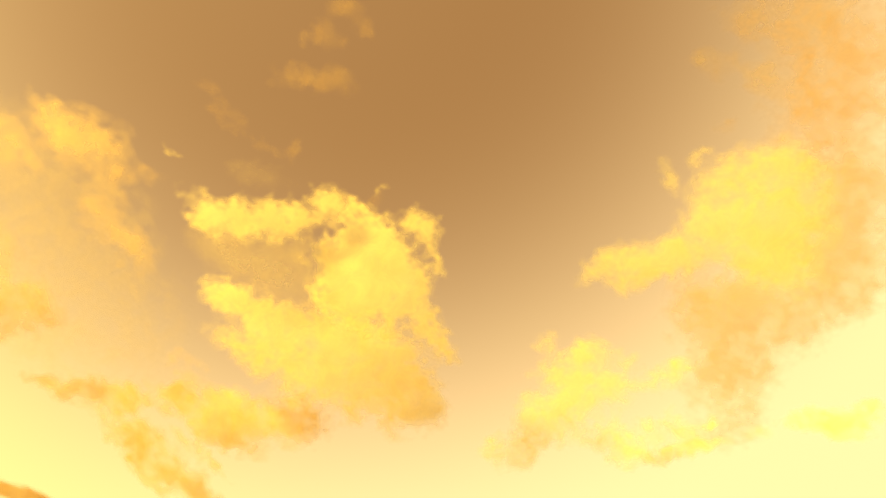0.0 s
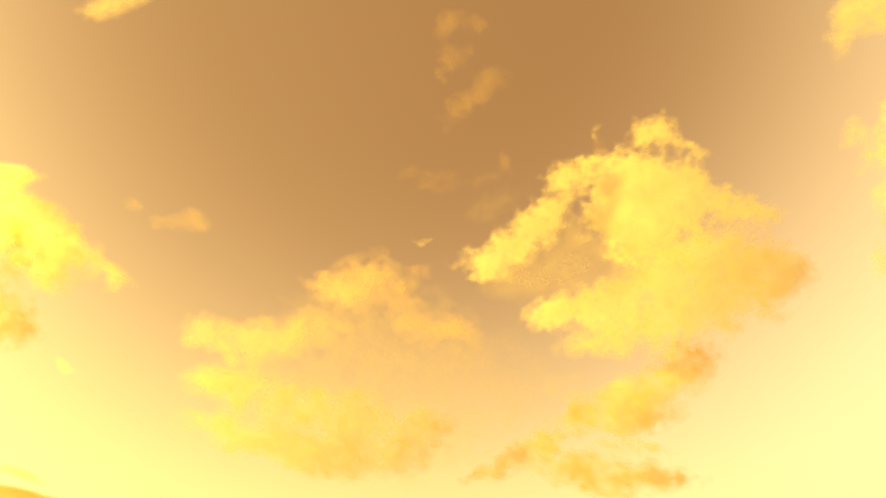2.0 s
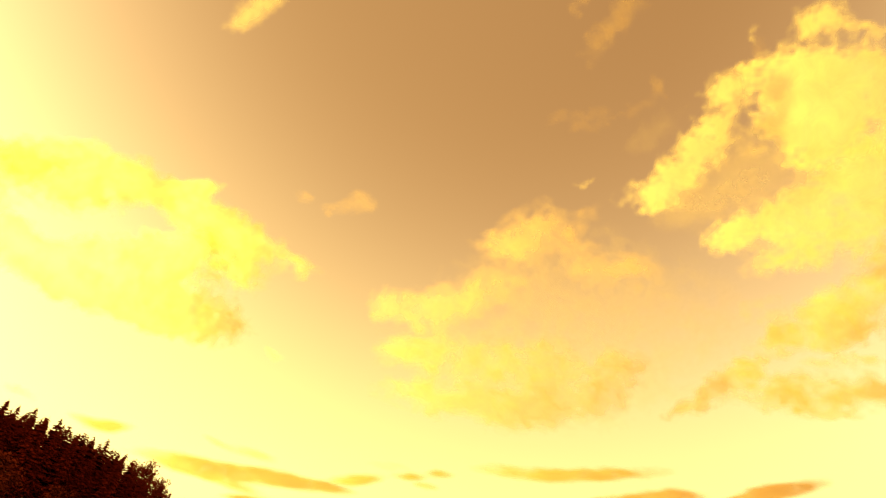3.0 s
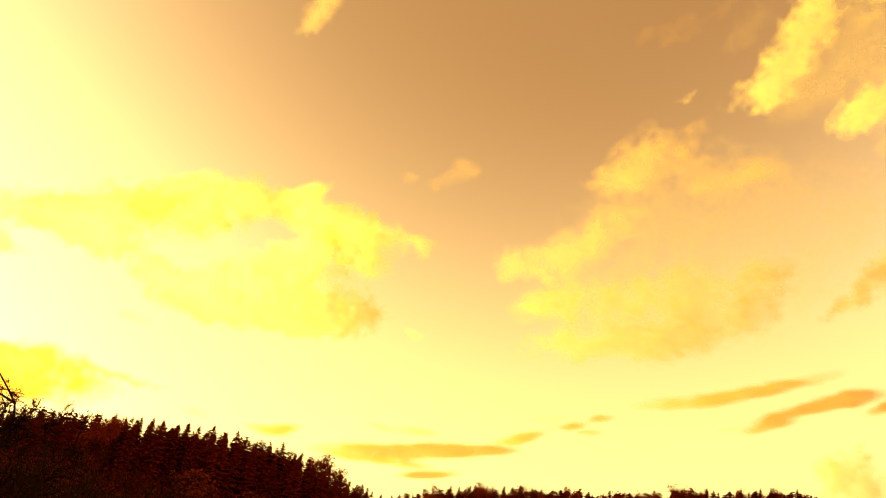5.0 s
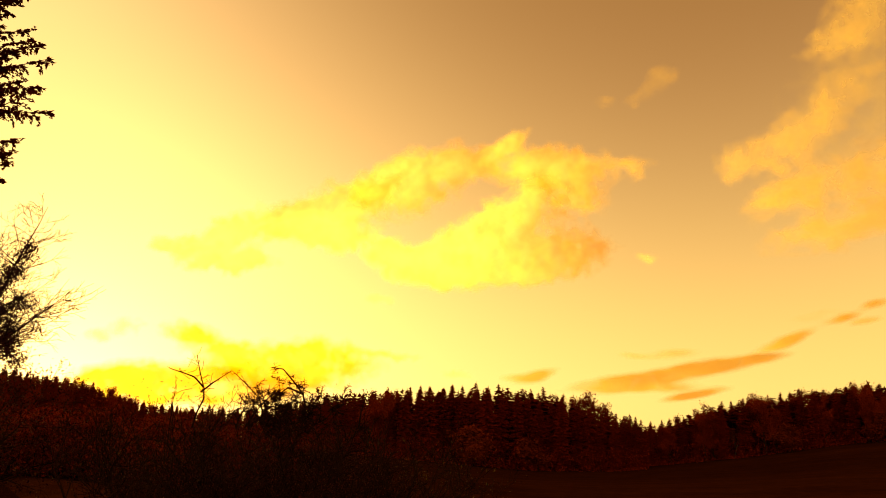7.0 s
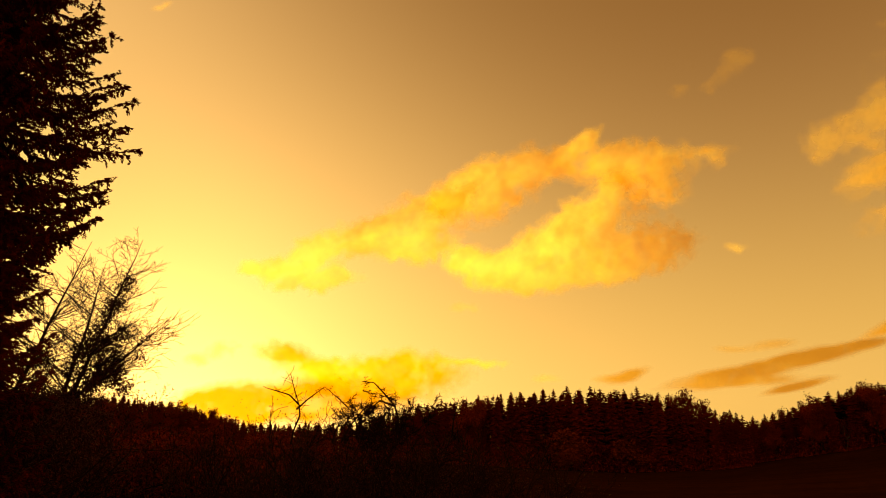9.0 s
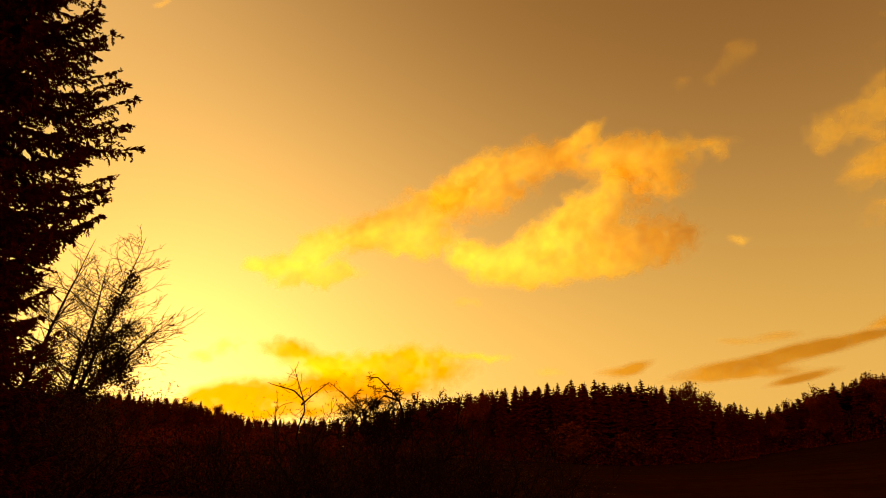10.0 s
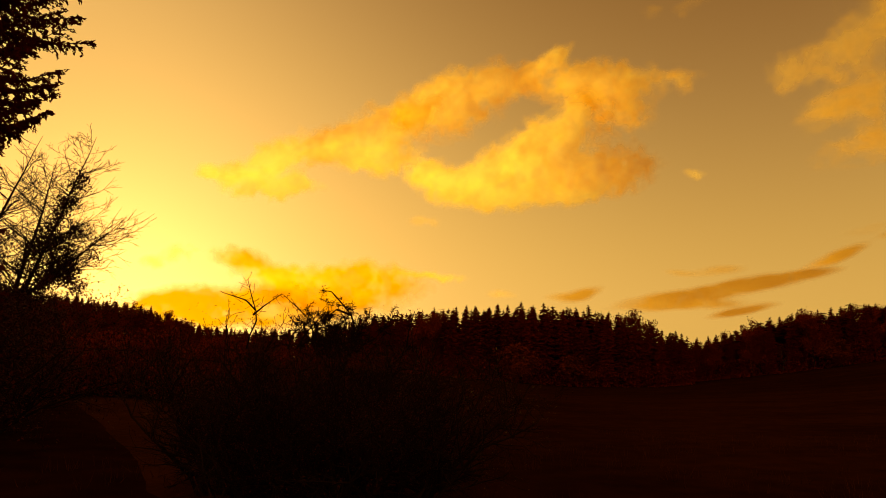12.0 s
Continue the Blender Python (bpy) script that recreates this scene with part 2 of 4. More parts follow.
def cloud(label, puffs, seed, ragged=1.0, relief=1.0, streaky=0.0, cell=0.14, matter=None, opacity=1.0, curd=1.0, swell=2.2, away=0.0, slant=0.0, crisp=0.8):
    """One cloud. puffs: azimuth, height, half width, half height, tilt (degrees), density, depth: painted amber shade
    (0 bright to 1).
    """
    puffs = np.array(puffs, float)
    az0, el0 = puffs[:, 0].mean(), puffs[:, 1].mean()
    d0 = np.array(heading(az0, el0))
    east = np.array((math.cos(radians(az0)), -math.sin(radians(az0)), 0.0))
    north = np.cross(east, d0)
    dirs = np.array([heading(p[0], p[1]) for p in puffs])
    dirs = dirs / (dirs @ d0)[:, None]
    cx, cy = np.degrees(dirs @ east), np.degrees(dirs @ north)          # tangent plane, in degrees
    reach = np.maximum(puffs[:, 2], puffs[:, 3]) * 2.1 + 0.8
    lo, hi = (min(cx - reach), min(cy - reach)), (max(cx + reach), max(cy + reach))
    gx, gy = np.meshgrid(np.arange(lo[0], hi[0], cell), np.arange(lo[1], hi[1], cell))
    sx = 1.0 - 0.65 * streaky
    drift = [fractal(gx * 0.8 * sx, gy * 0.8, seed + k, 3, 0.6) - 0.5 for k in (0, 3)]
    wx, wy = gx + 1.15 * ragged * drift[0], gy + 1.15 * ragged * (1 - 0.6 * streaky) * drift[1]
    clear, depth, share = np.ones_like(gx), np.zeros_like(gx), np.full_like(gx, 1e-6)
    for px, py, (paz, _, rw, rh, tilt, dense, amber_shade) in zip(cx, cy, puffs):
        lean = radians(tilt) - radians(paz - az0) * math.sin(radians(el0))        # meridians converge overhead
        c, s = math.cos(lean), math.sin(lean)
        u, v = (wx - px) * c + (wy - py) * s, -(wx - px) * s + (wy - py) * c
        q = (u / rw) ** 2 + (v / rh) ** 2
        g = dense * np.exp(-0.72 * q ** 1.2)
        clear *= 1 - np.clip(g, 0, 0.97)
        depth += amber_shade * g
        share += g
    body, depth = 1 - clear, depth / share
    curls = fractal(gx * 0.85 * sx, gy * 0.85, seed + 11, 3, 0.6)
    lobes = fractal(gx * 0.6 * sx, gy * 0.6, seed + 15, 4, 0.55, True)
    fine = fractal(gx * 2.6 * sx, gy * 2.6, seed + 27, 1)
    grain = 0.5 * curls + 0.35 * lobes + 0.18 * fine - 0.53
    thick = body + 1.6 * ragged * grain * (0.35 + 2.4 * body * (1 - body)) * np.clip(body * 5, 0, 1)
    thick = np.minimum(1.0, 0.86 * opacity * np.clip((thick - 0.15) / crisp, 0, 1) ** 1.1)
    edge = np.minimum.reduce([gx - lo[0], hi[0] - cell - gx, gy - lo[1], hi[1] - cell - gy])
    thick *= np.clip(edge / 0.7, 0, 1)
    # depth holds the shading chosen for each puff, broken up by noise
    depth = np.clip(0.95 * depth + 0.03 + 0.5 * (curls - 0.5) * (0.4 + body) + 0.15 * (fine - 0.5), 0, 1)
    hull, fluff = soften(body, int(swell / cell)), soften(thick, int(0.6 / cell))      # one broad swell, and low billows on it
    bulge = relief * 60 * hull + curd * fluff * (8 + 12 * soften(lobes, int(0.4 / cell)))
    far = d0 + np.radians(gx)[..., None] * east + np.radians(gy)[..., None] * north
    off_sun = math.degrees(math.acos(float(d0 @ np.array(heading(SUN_AZIMUTH, SUN_HEIGHT)))))
    far = far / np.linalg.norm(far, axis=-1, keepdims=True) * (CLOUD_RANGE + away + 2.0 * off_sun + bulge)[..., None]
    if slant:                                 # the side of a tall cloud that faces the sun
        low = np.array(heading(SUN_AZIMUTH, SUN_HEIGHT))
        a, b = float(low @ east), float(low @ north)
        far = far * (1 + slant * np.radians(gx * a + gy * b) / math.hypot(a, b))[..., None]
    cols = gx.shape[1]
    keep = thick > 0.008
    quad = keep[:-1, :-1] | keep[1:, :-1] | keep[:-1, 1:] | keep[1:, 1:]
    piece = np.where(quad, np.arange(quad.size).reshape(quad.shape) + 1, 0)
    for _ in range(400):                      # neighbouring cells belong to the same billow
        before = piece.copy()
        for k in range(12):
            piece[1:] = np.where(quad[1:], np.maximum(piece[1:], piece[:-1] * quad[:-1]), 0)
            piece[:-1] = np.where(quad[:-1], np.maximum(piece[:-1], piece[1:] * quad[1:]), 0)
            piece[:, 1:] = np.where(quad[:, 1:], np.maximum(piece[:, 1:], piece[:, :-1] * quad[:, :-1]), 0)
            piece[:, :-1] = np.where(quad[:, :-1], np.maximum(piece[:, :-1], piece[:, 1:] * quad[:, 1:]), 0)
        if (before == piece).all():
            break
    top = new("cloud")
    top.location = d0 * (CLOUD_RANGE + away)
    for kind, count in zip(*np.unique(piece[quad], return_counts=True)):
        if count < 30:
            continue
        i, j = np.nonzero(piece == kind)
        corners = np.stack([i * cols + j, i * cols + j + 1, (i + 1) * cols + j + 1, (i + 1) * cols + j], 1)
        used = np.unique(corners)
        index = -np.ones(gx.size, int)
        index[used] = np.arange(len(used))
        me = bpy.data.meshes.new("billow")
        me.from_pydata((far.reshape(-1, 3)[used] - np.array(top.location)).tolist(), [], index[corners].tolist())
        for name, field in (("thickness", thick), ("depth", depth)):
            me.attributes.new(name, "FLOAT", "POINT").data.foreach_set("value", field.reshape(-1)[used].astype(np.float32))
        me.materials.append(matter or CUMULUS)
        me.shade_smooth()
        new("billow", me).parent = top
    tagged(top, label, "cloud", "clouds in the evening sky")


cloud("bright sunward end of a long amber cloud", [
    (-13.6, 13.7, 1, 0.57, -7, 0.75, 0), (-10.9, 13.8, 1.6, 0.99, 23, 1, 0.05), (-9.3, 15.1, 2.1, 1.1, 38, 1, 0.05), (-7.9, 13.5, 1.7, 0.63, 2, 0.9, 0),
    (-9.1, 12.9, 1.5, 0.54, 2, 0.8, 0.05), (-5.2, 16.4, 2.5, 1, 22, 0.85, 0.5), (-3.2, 17.6, 2.5, 1.1, 31, 0.9, 0.6), (-1.7, 16.2, 2.5, 1.1, 1, 1, 0.05),
    (-0.1, 18.6, 3, 1.4, 32, 0.95, 0.4), (-2.3, 15.3, 1.7, 0.51, 1, 0.6, 0)], 31, matter=GLOWING, relief=2.0, swell=0.9, crisp=0.55, ragged=0.75, opacity=0.9)
cloud("long amber cloud with a ragged upper rim", [
    (1.2, 19.8, 1.9, 0.76, 32, 0.9, 0.1), (2.8, 20.6, 2.5, 1.1, 27, 0.95, 0.3), (4.4, 19.8, 3, 1.7, 24, 0.85, 0.7), (6.4, 21.6, 2.1, 0.92, 23, 0.8, 0.5),
    (8.4, 21.8, 2.3, 0.91, 17, 0.6, 0.8), (11.2, 23.2, 1.6, 0.57, 26, 0.7, 0.4), (12.3, 24, 1, 0.41, 26, 0.6, 0.4), (10.2, 21.8, 2.5, 1.2, -4, 0.5, 0.8),
    (13.7, 21.8, 2, 1.1, 5, 0.8, 0.4), (15.9, 21.9, 2.4, 1, -1, 0.72, 0.5), (18, 22, 1.4, 0.79, 14, 0.6, 0.5), (21.5, 21.7, 1.3, 0.65, 8, 0.55, 0.5),
    (19.8, 21.2, 1.6, 0.7, 3, 0.35, 0.6), (16.6, 20.2, 2.2, 1.3, -26, 0.7, 0.6)], 44, matter=GLOWING, relief=2.0, swell=0.9, crisp=0.55, ragged=0.75, opacity=0.9)
cloud("curved amber cloud with bright lower rim", [
    (13.4, 19.2, 1.6, 1.2, 57, 0.85, 0.2), (11.3, 17.8, 1.7, 1.2, 27, 0.85, 0.2), (15.2, 18.2, 2.4, 1.9, 26, 0.45, 0.8), (9.1, 16.5, 1.9, 1.2, 28, 0.9, 0.1),
    (7.8, 15, 2.9, 1.3, 8, 1, 0.1), (5.1, 14.2, 2.5, 1.2, -1, 1, 0.05), (2.5, 14.9, 1.7, 0.85, -20, 0.85, 0.05), (8.1, 13.2, 2.9, 0.75, 3, 0.9, 0.1),
    (12.1, 15.1, 3.3, 1.6, 7, 0.95, 0.5), (15.4, 14.9, 2.8, 1.2, 1, 0.72, 0.8), (17.9, 15.9, 2, 1, 6, 0.5, 0.9), (13.7, 13.7, 2, 0.57, 7, 0.8, 0.2),
    (10.8, 16.4, 2.1, 1.5, 17, 0.8, 0.4)], 57, matter=GLOWING, relief=2.0, swell=0.9, crisp=0.55, ragged=0.75, opacity=0.9)
cloud("tiny wisps of cloud in clear sky", [
    (22.4, 15, 0.69, 0.31, 5, 0.5, 0.2), (2.3, 11.3, 1.1, 0.42, 0, 0.45, 0.3), (8.3, 6.1, 1, 0.33, -1, 0.45, 0.3), (-22.4, 31.1, 0.73, 0.29, 12, 0.4, 0.3)], 61, matter=GLOWING, ragged=0.5, relief=0.5)
cloud("low glowing cloud bank before the hidden sun", [
    (-15.2, 7.7, 1.2, 0.63, 2, 0.45, 0), (-16.9, 7, 0.98, 0.47, 2, 0.4, 0), (-10.9, 7.5, 1.9, 0.81, -13, 1, 0.75), (-7.6, 6.4, 2.9, 0.66, 1, 0.6, 0.1),
    (-3.4, 7.1, 2.9, 0.83, 9, 0.9, 0.5), (-0.5, 6.7, 2.7, 0.83, -5, 0.9, 0.8), (2.5, 7.3, 2.3, 0.29, 0, 0.6, 0.1), (4.4, 7.4, 1, 0.25, 0, 0.4, 0),
    (-5.5, 5.2, 3.1, 0.99, 1, 0.9, 0.7), (-7.6, 6.7, 1.6, 0.58, 1, 0.7, 0.2), (-2.6, 5.3, 3.3, 0.91, 5, 0.9, 0.8), (-7.2, 5.9, 2.5, 0.82, 1, 0.8, 0.4)], 74, matter=BANK, opacity=1.25, ragged=0.6, relief=0.9, swell=0.8, cell=0.12)
cloud("dense orange shaded base of a low cloud bank", [
    (-15.9, 4.4, 2.3, 0.54, 10, 0.85, 0.4), (-12.8, 4.7, 3.2, 0.79, 1, 0.9, 0.5), (-15, 3.5, 1.9, 0.54, 1, 0.8, 0.4), (-9.2, 5.2, 3.2, 0.73, 6, 0.85, 0.8),
    (-13.1, 3.2, 2.8, 0.63, 1, 0.85, 0.4), (-5.5, 4.3, 3.7, 0.74, 6, 0.7, 0.8), (-17.6, 3.8, 0.95, 0.38, 1, 0.6, 0.3), (-9.5, 3.6, 3.6, 0.72, 1, 0.8, 0.7)], 83, matter=SHADED_BANK, opacity=1.3, ragged=0.6, relief=0.5, cell=0.12, away=60)
cloud("thin orange streak clouds low over the trees", [
    (14.4, 6.3, 1.3, 0.4, 14, 0.9, 0.7), (12.8, 6.1, 1.2, 0.32, -1, 0.5, 0.3), (19.5, 6.1, 2.3, 0.35, 8, 0.6, 0.7), (22.4, 6.3, 3.4, 0.49, 10, 0.95, 0.8),
    (26.1, 7.1, 2.9, 0.47, 11, 0.95, 0.9), (29.2, 7.8, 2.1, 0.28, 10, 0.85, 0.9), (21.3, 5.6, 3.8, 0.3, 3, 0.7, 0.5), (25.5, 5.3, 2, 0.25, 12, 0.9, 0.9),
    (23.7, 8.1, 1.9, 0.33, 5, 0.4, 0.3), (21.1, 8, 0.95, 0.27, -3, 0.35, 0.3)], 96, matter=SHADED_STRATUS, ragged=0.4, streaky=1.0, relief=0.6, opacity=1.2, crisp=0.6, cell=0.12)
cloud("short slanting streaks of orange cloud", [
    (31.3, 8.9, 1.8, 0.4, 23, 0.8, 0.6), (35.1, 10.4, 0.99, 0.25, 14, 0.75, 0.8), (37.3, 11.3, 0.86, 0.27, 14, 0.7, 0.8), (33.1, 10.6, 2.2, 0.36, 9, 0.3, 0.3)], 101, matter=SHADED_STRATUS, ragged=0.4, streaky=1.0, relief=0.6, opacity=1.2, crisp=0.6, cell=0.12)
cloud("small faint puff of cloud", [
    (23.8, 27.9, 0.92, 0.59, 28, 0.85, 0.2), (23, 27, 0.84, 0.38, 14, 0.6, 0.3), (21.7, 26.4, 0.67, 0.25, 14, 0.45, 0.3), (19.4, 26.4, 0.59, 0.25, -10, 0.55, 0.3)], 109, matter=SHADED_STRATUS, ragged=0.7, relief=0.7, cell=0.1, opacity=0.32)
cloud("fleecy yellow cloud with ragged top", [
    (38.7, 31, 1.9, 1.3, 27, 0.8, 0.2), (37, 28.9, 2.1, 0.96, 12, 0.9, 0.1), (42.4, 31.9, 0.69, 1.5, -22, 0.35, 0.4), (41, 30, 2.3, 1.6, 0, 0.55, 0.3),
    (47.1, 29.4, 1.9, 1, 13, 0.8, 0.2), (44.7, 28.5, 2.3, 1.4, -1, 0.5, 0.3), (37, 25.9, 2, 1.2, 13, 0.6, 0.3), (34.5, 23.6, 2.5, 1.1, 25, 0.8, 0.2),
    (32.4, 22.6, 2.3, 1.1, 21, 0.9, 0.15), (28.9, 21.4, 1.2, 0.93, 7, 0.85, 0.1), (31.2, 21.3, 1.7, 0.75, 6, 0.6, 0.2)], 122, matter=AMBER, opacity=0.6, crisp=0.9)
cloud("soft amber underside of a fleecy cloud", [
    (32.7, 19.3, 2.5, 1.1, 16, 0.8, 0.3), (36.2, 19.6, 3.3, 1.5, 5, 0.55, 0.4), (39.9, 20.3, 4.4, 1.9, 14, 0.55, 0.6), (44, 21.6, 4.2, 1.5, 17, 0.5, 0.5),
    (48.1, 22.4, 2.2, 1, 27, 0.6, 0.6), (36, 16.4, 3.7, 0.9, 10, 0.85, 0.6), (40.1, 17, 3.6, 1.1, 12, 0.9, 0.8), (44.1, 18.8, 3.1, 1.2, 18, 0.8, 0.9),
    (47.5, 20.5, 2.2, 1.1, 22, 0.6, 0.8), (33.4, 16.4, 2.1, 0.66, 11, 0.5, 0.4)], 135, matter=AMBER, streaky=0.4, opacity=0.8, away=90)
cloud("thin hazy veil of cloud between brighter clouds", [
    (38.7, 26.3, 6, 2.8, 28, 0.6, 0.4), (45.9, 26.8, 5.7, 3.4, 26, 0.6, 0.5), (37.8, 21, 6.9, 2.8, 19, 0.6, 0.5), (46.8, 20.5, 5.6, 2.6, 22, 0.6, 0.5),
    (51.8, 26.1, 4.3, 3.2, 19, 0.5, 0.5)], 148, matter=CUMULUS, relief=0.4, opacity=0.3, away=150)
cloud("slanting orange streak cloud", [
    (48.6, 14.8, 3.3, 0.4, 19, 0.85, 0.6), (45.3, 13.8, 2.3, 0.38, 16, 0.5, 0.4), (42.3, 13.1, 3.1, 0.42, 10, 0.4, 0.3), (51.4, 13.8, 3, 0.39, 22, 0.95, 0.8),
    (53.5, 14.6, 1.5, 0.45, 18, 0.9, 0.8), (48.4, 12.2, 1.8, 0.33, 20, 0.75, 0.7), (45.7, 11.7, 0.74, 0.22, 10, 0.4, 0.4), (36.5, 10.2, 0.88, 0.24, 7, 0.5, 0.5)], 161, matter=SHADED_STRATUS, ragged=0.55, streaky=1.0, relief=0.6, opacity=1.2, crisp=0.6)
cloud("trailing end of an orange streak cloud", [
    (56.5, 14.7, 2.1, 0.31, 26, 0.8, 0.7), (58.5, 15.6, 2.4, 0.41, 28, 0.95, 0.8), (60.6, 16.6, 2, 0.4, 27, 0.95, 0.8), (60.5, 14.8, 1.6, 0.23, 24, 0.5, 0.5)], 167, matter=SHADED_STRATUS, ragged=0.55, streaky=1.0, relief=0.6, opacity=1.2, crisp=0.6)
cloud("bright yellow cloud behind the tree tops", [
    (53.1, 9.7, 1, 0.94, 35, 0.8, 0.1), (53.9, 8.9, 1.5, 1.2, 5, 0.9, 0.1), (54.1, 10.8, 0.84, 0.67, 35, 0.6, 0.1)], 174, matter=CUMULUS)
cloud("billowing top of a bright yellow cumulus", [
    (59, 48.1, 1.3, 0.97, 28, 0.75, 0.2), (61.6, 47.7, 1.5, 0.41, -20, 0.55, 0.2), (64.1, 46.7, 0.51, 0.44, 4, 0.4, 0.3), (53.9, 46.4, 0.35, 0.97, 21, 0.3, 0.4),
    (54, 44.5, 1.2, 0.55, 11, 0.6, 0.3), (58.7, 44.4, 2.8, 1.6, 8, 1, 0), (61.6, 42, 3, 2.5, 7, 1, 0.05), (63.4, 44.5, 1.4, 1.3, 5, 0.9, 0.1),
    (56.8, 42.9, 1.5, 1.9, 10, 0.8, 0.1), (58.9, 40.5, 1.9, 1.9, 9, 0.85, 0.1), (69.1, 43.5, 2, 0.93, 13, 0.8, 0.2), (67.2, 44, 1.1, 0.87, 3, 0.7, 0.2),
    (71.5, 43.3, 0.84, 0.63, 0, 0.5, 0.3)], 187, matter=CUMULUS, slant=-0.24, curd=0.4, relief=0.5, crisp=0.65)
cloud("puffy arm of a bright yellow cumulus", [
    (51.8, 42.8, 1.4, 1.1, 34, 0.85, 0.1), (51.1, 40.1, 1.4, 1.1, 55, 0.85, 0.1), (49.9, 37.7, 2, 1.2, 46, 0.9, 0.1), (47.5, 35.4, 1.8, 1, 27, 0.9, 0.1),
    (48.4, 34.4, 1.2, 0.54, 17, 0.6, 0.2), (54.6, 39.5, 1.1, 1.1, 12, 0.35, 0.5), (41.2, 34.9, 0.76, 0.3, 31, 0.3, 0.4)], 191, matter=CUMULUS, slant=-0.24, curd=0.4, relief=0.5, opacity=0.85, crisp=0.7)
cloud("thin haze between the lobes of a cumulus", [
    (53.8, 36.8, 3, 2.2, 34, 0.7, 0.4), (51, 34.5, 2.5, 1.2, 26, 0.6, 0.4), (57.1, 37.8, 2.4, 2, 11, 0.6, 0.4), (46.4, 39.5, 2.5, 1.2, 48, 0.35, 0.5)], 195, matter=CUMULUS, relief=0.3, ragged=0.4, opacity=0.55, away=160, crisp=0.9)
cloud("broad yellow cumulus cloud", [
    (63.8, 38.6, 2.6, 1.6, 39, 0.9, 0.2), (66.8, 40.1, 2.9, 1.8, 27, 0.9, 0.5), (70.9, 39.3, 2.8, 1.5, 20, 0.9, 0.8), (68.9, 37.2, 3.3, 1.8, 27, 0.9, 0.7),
    (65.5, 36.5, 3, 1.8, 18, 0.9, 0.4), (60.4, 36.3, 2.3, 1.4, 31, 0.85, 0.1), (57, 34.6, 2.6, 1.1, 23, 0.9, 0.05), (54.4, 33.1, 1.5, 0.89, 14, 0.8, 0.1),
    (59.9, 34.2, 3.1, 1.4, 11, 0.8, 0.2), (63.6, 34.3, 2.7, 1.4, 20, 0.8, 0.3), (59, 31.9, 2.8, 0.87, 12, 0.55, 0.3), (72.8, 38.7, 1.5, 1.3, 35, 0.85, 0.9),
    (72.9, 40.4, 1.2, 0.45, 12, 0.7, 0.5)], 200, matter=CUMULUS, away=130, slant=-0.24, curd=0.4, relief=0.5)
cloud("amber cloud lumps below a cumulus", [
    (65.3, 31.7, 1.5, 1.4, 50, 0.8, 0.1), (63.9, 29.5, 3.4, 1.2, 36, 0.9, 0.5), (62.5, 27.7, 1.8, 1.2, 22, 0.9, 0.3), (67.4, 32.4, 1.5, 1, 40, 0.7, 0.4),
    (61.8, 29.2, 0.77, 0.85, 12, 0.9, 0), (59.3, 26.6, 1.6, 0.86, 24, 0.85, 0.7), (64.3, 27.5, 2.2, 0.64, 22, 0.85, 0.9), (57.6, 28.3, 2.4, 0.88, 14, 0.3, 0.5)], 206, matter=AMBER, slant=-0.24, curd=0.4, relief=0.5)
cloud("flat amber cloud below a cumulus", [
    (56.8, 24, 2, 0.67, 35, 0.85, 0.6), (55.1, 22.1, 2.4, 0.59, 36, 0.85, 0.8), (59.9, 23.5, 3.5, 0.73, 14, 0.7, 0.7), (65.2, 23.9, 2.9, 0.74, 15, 0.95, 0.9),
    (61.4, 22.7, 2.7, 0.68, 14, 0.8, 0.8), (63.1, 22.3, 2.2, 0.34, 13, 0.6, 0.6), (53.7, 20.6, 2, 0.36, 22, 0.6, 0.6), (63.7, 25.6, 2.3, 0.38, 12, 0.45, 0.4)], 213, matter=AMBER, streaky=0.3, slant=-0.24, curd=0.4, relief=0.5)
cloud("small bright cloud high over the woods", [
    (8.4, 36.2, 1.7, 0.84, 64, 0.8, 0.1), (9.4, 37.9, 1.2, 0.54, 63, 0.7, 0.1), (7.9, 35, 0.77, 0.42, 35, 0.6, 0.3)], 226, matter=CUMULUS, ragged=0.7, relief=0.7, opacity=0.5)
cloud("faint brownish wisps of high cloud", [
    (33.8, 49.8, 1, 0.72, 51, 0.6, 0.5), (36.4, 50.5, 0.61, 0.73, 49, 0.5, 0.5), (35.9, 48, 1, 0.81, 19, 0.65, 0.5), (35.8, 46.4, 0.61, 0.41, 49, 0.5, 0.5),
    (39.8, 45.8, 2.5, 0.83, 58, 0.7, 0.5), (40.6, 47.9, 1, 0.83, 45, 0.5, 0.5), (39.1, 39, 1.7, 0.75, 16, 0.4, 0.6), (42.5, 40.2, 1.5, 0.5, 34, 0.35, 0.6),
    (45.1, 41.8, 1.1, 0.46, 62, 0.5, 0.5), (45.9, 42.5, 0.34, 0.76, 42, 0.6, 0.5), (54.1, 46.3, 0.51, 0.93, 36, 0.35, 0.5)], 239, matter=SHADED_STRATUS, relief=0.6, opacity=0.32)
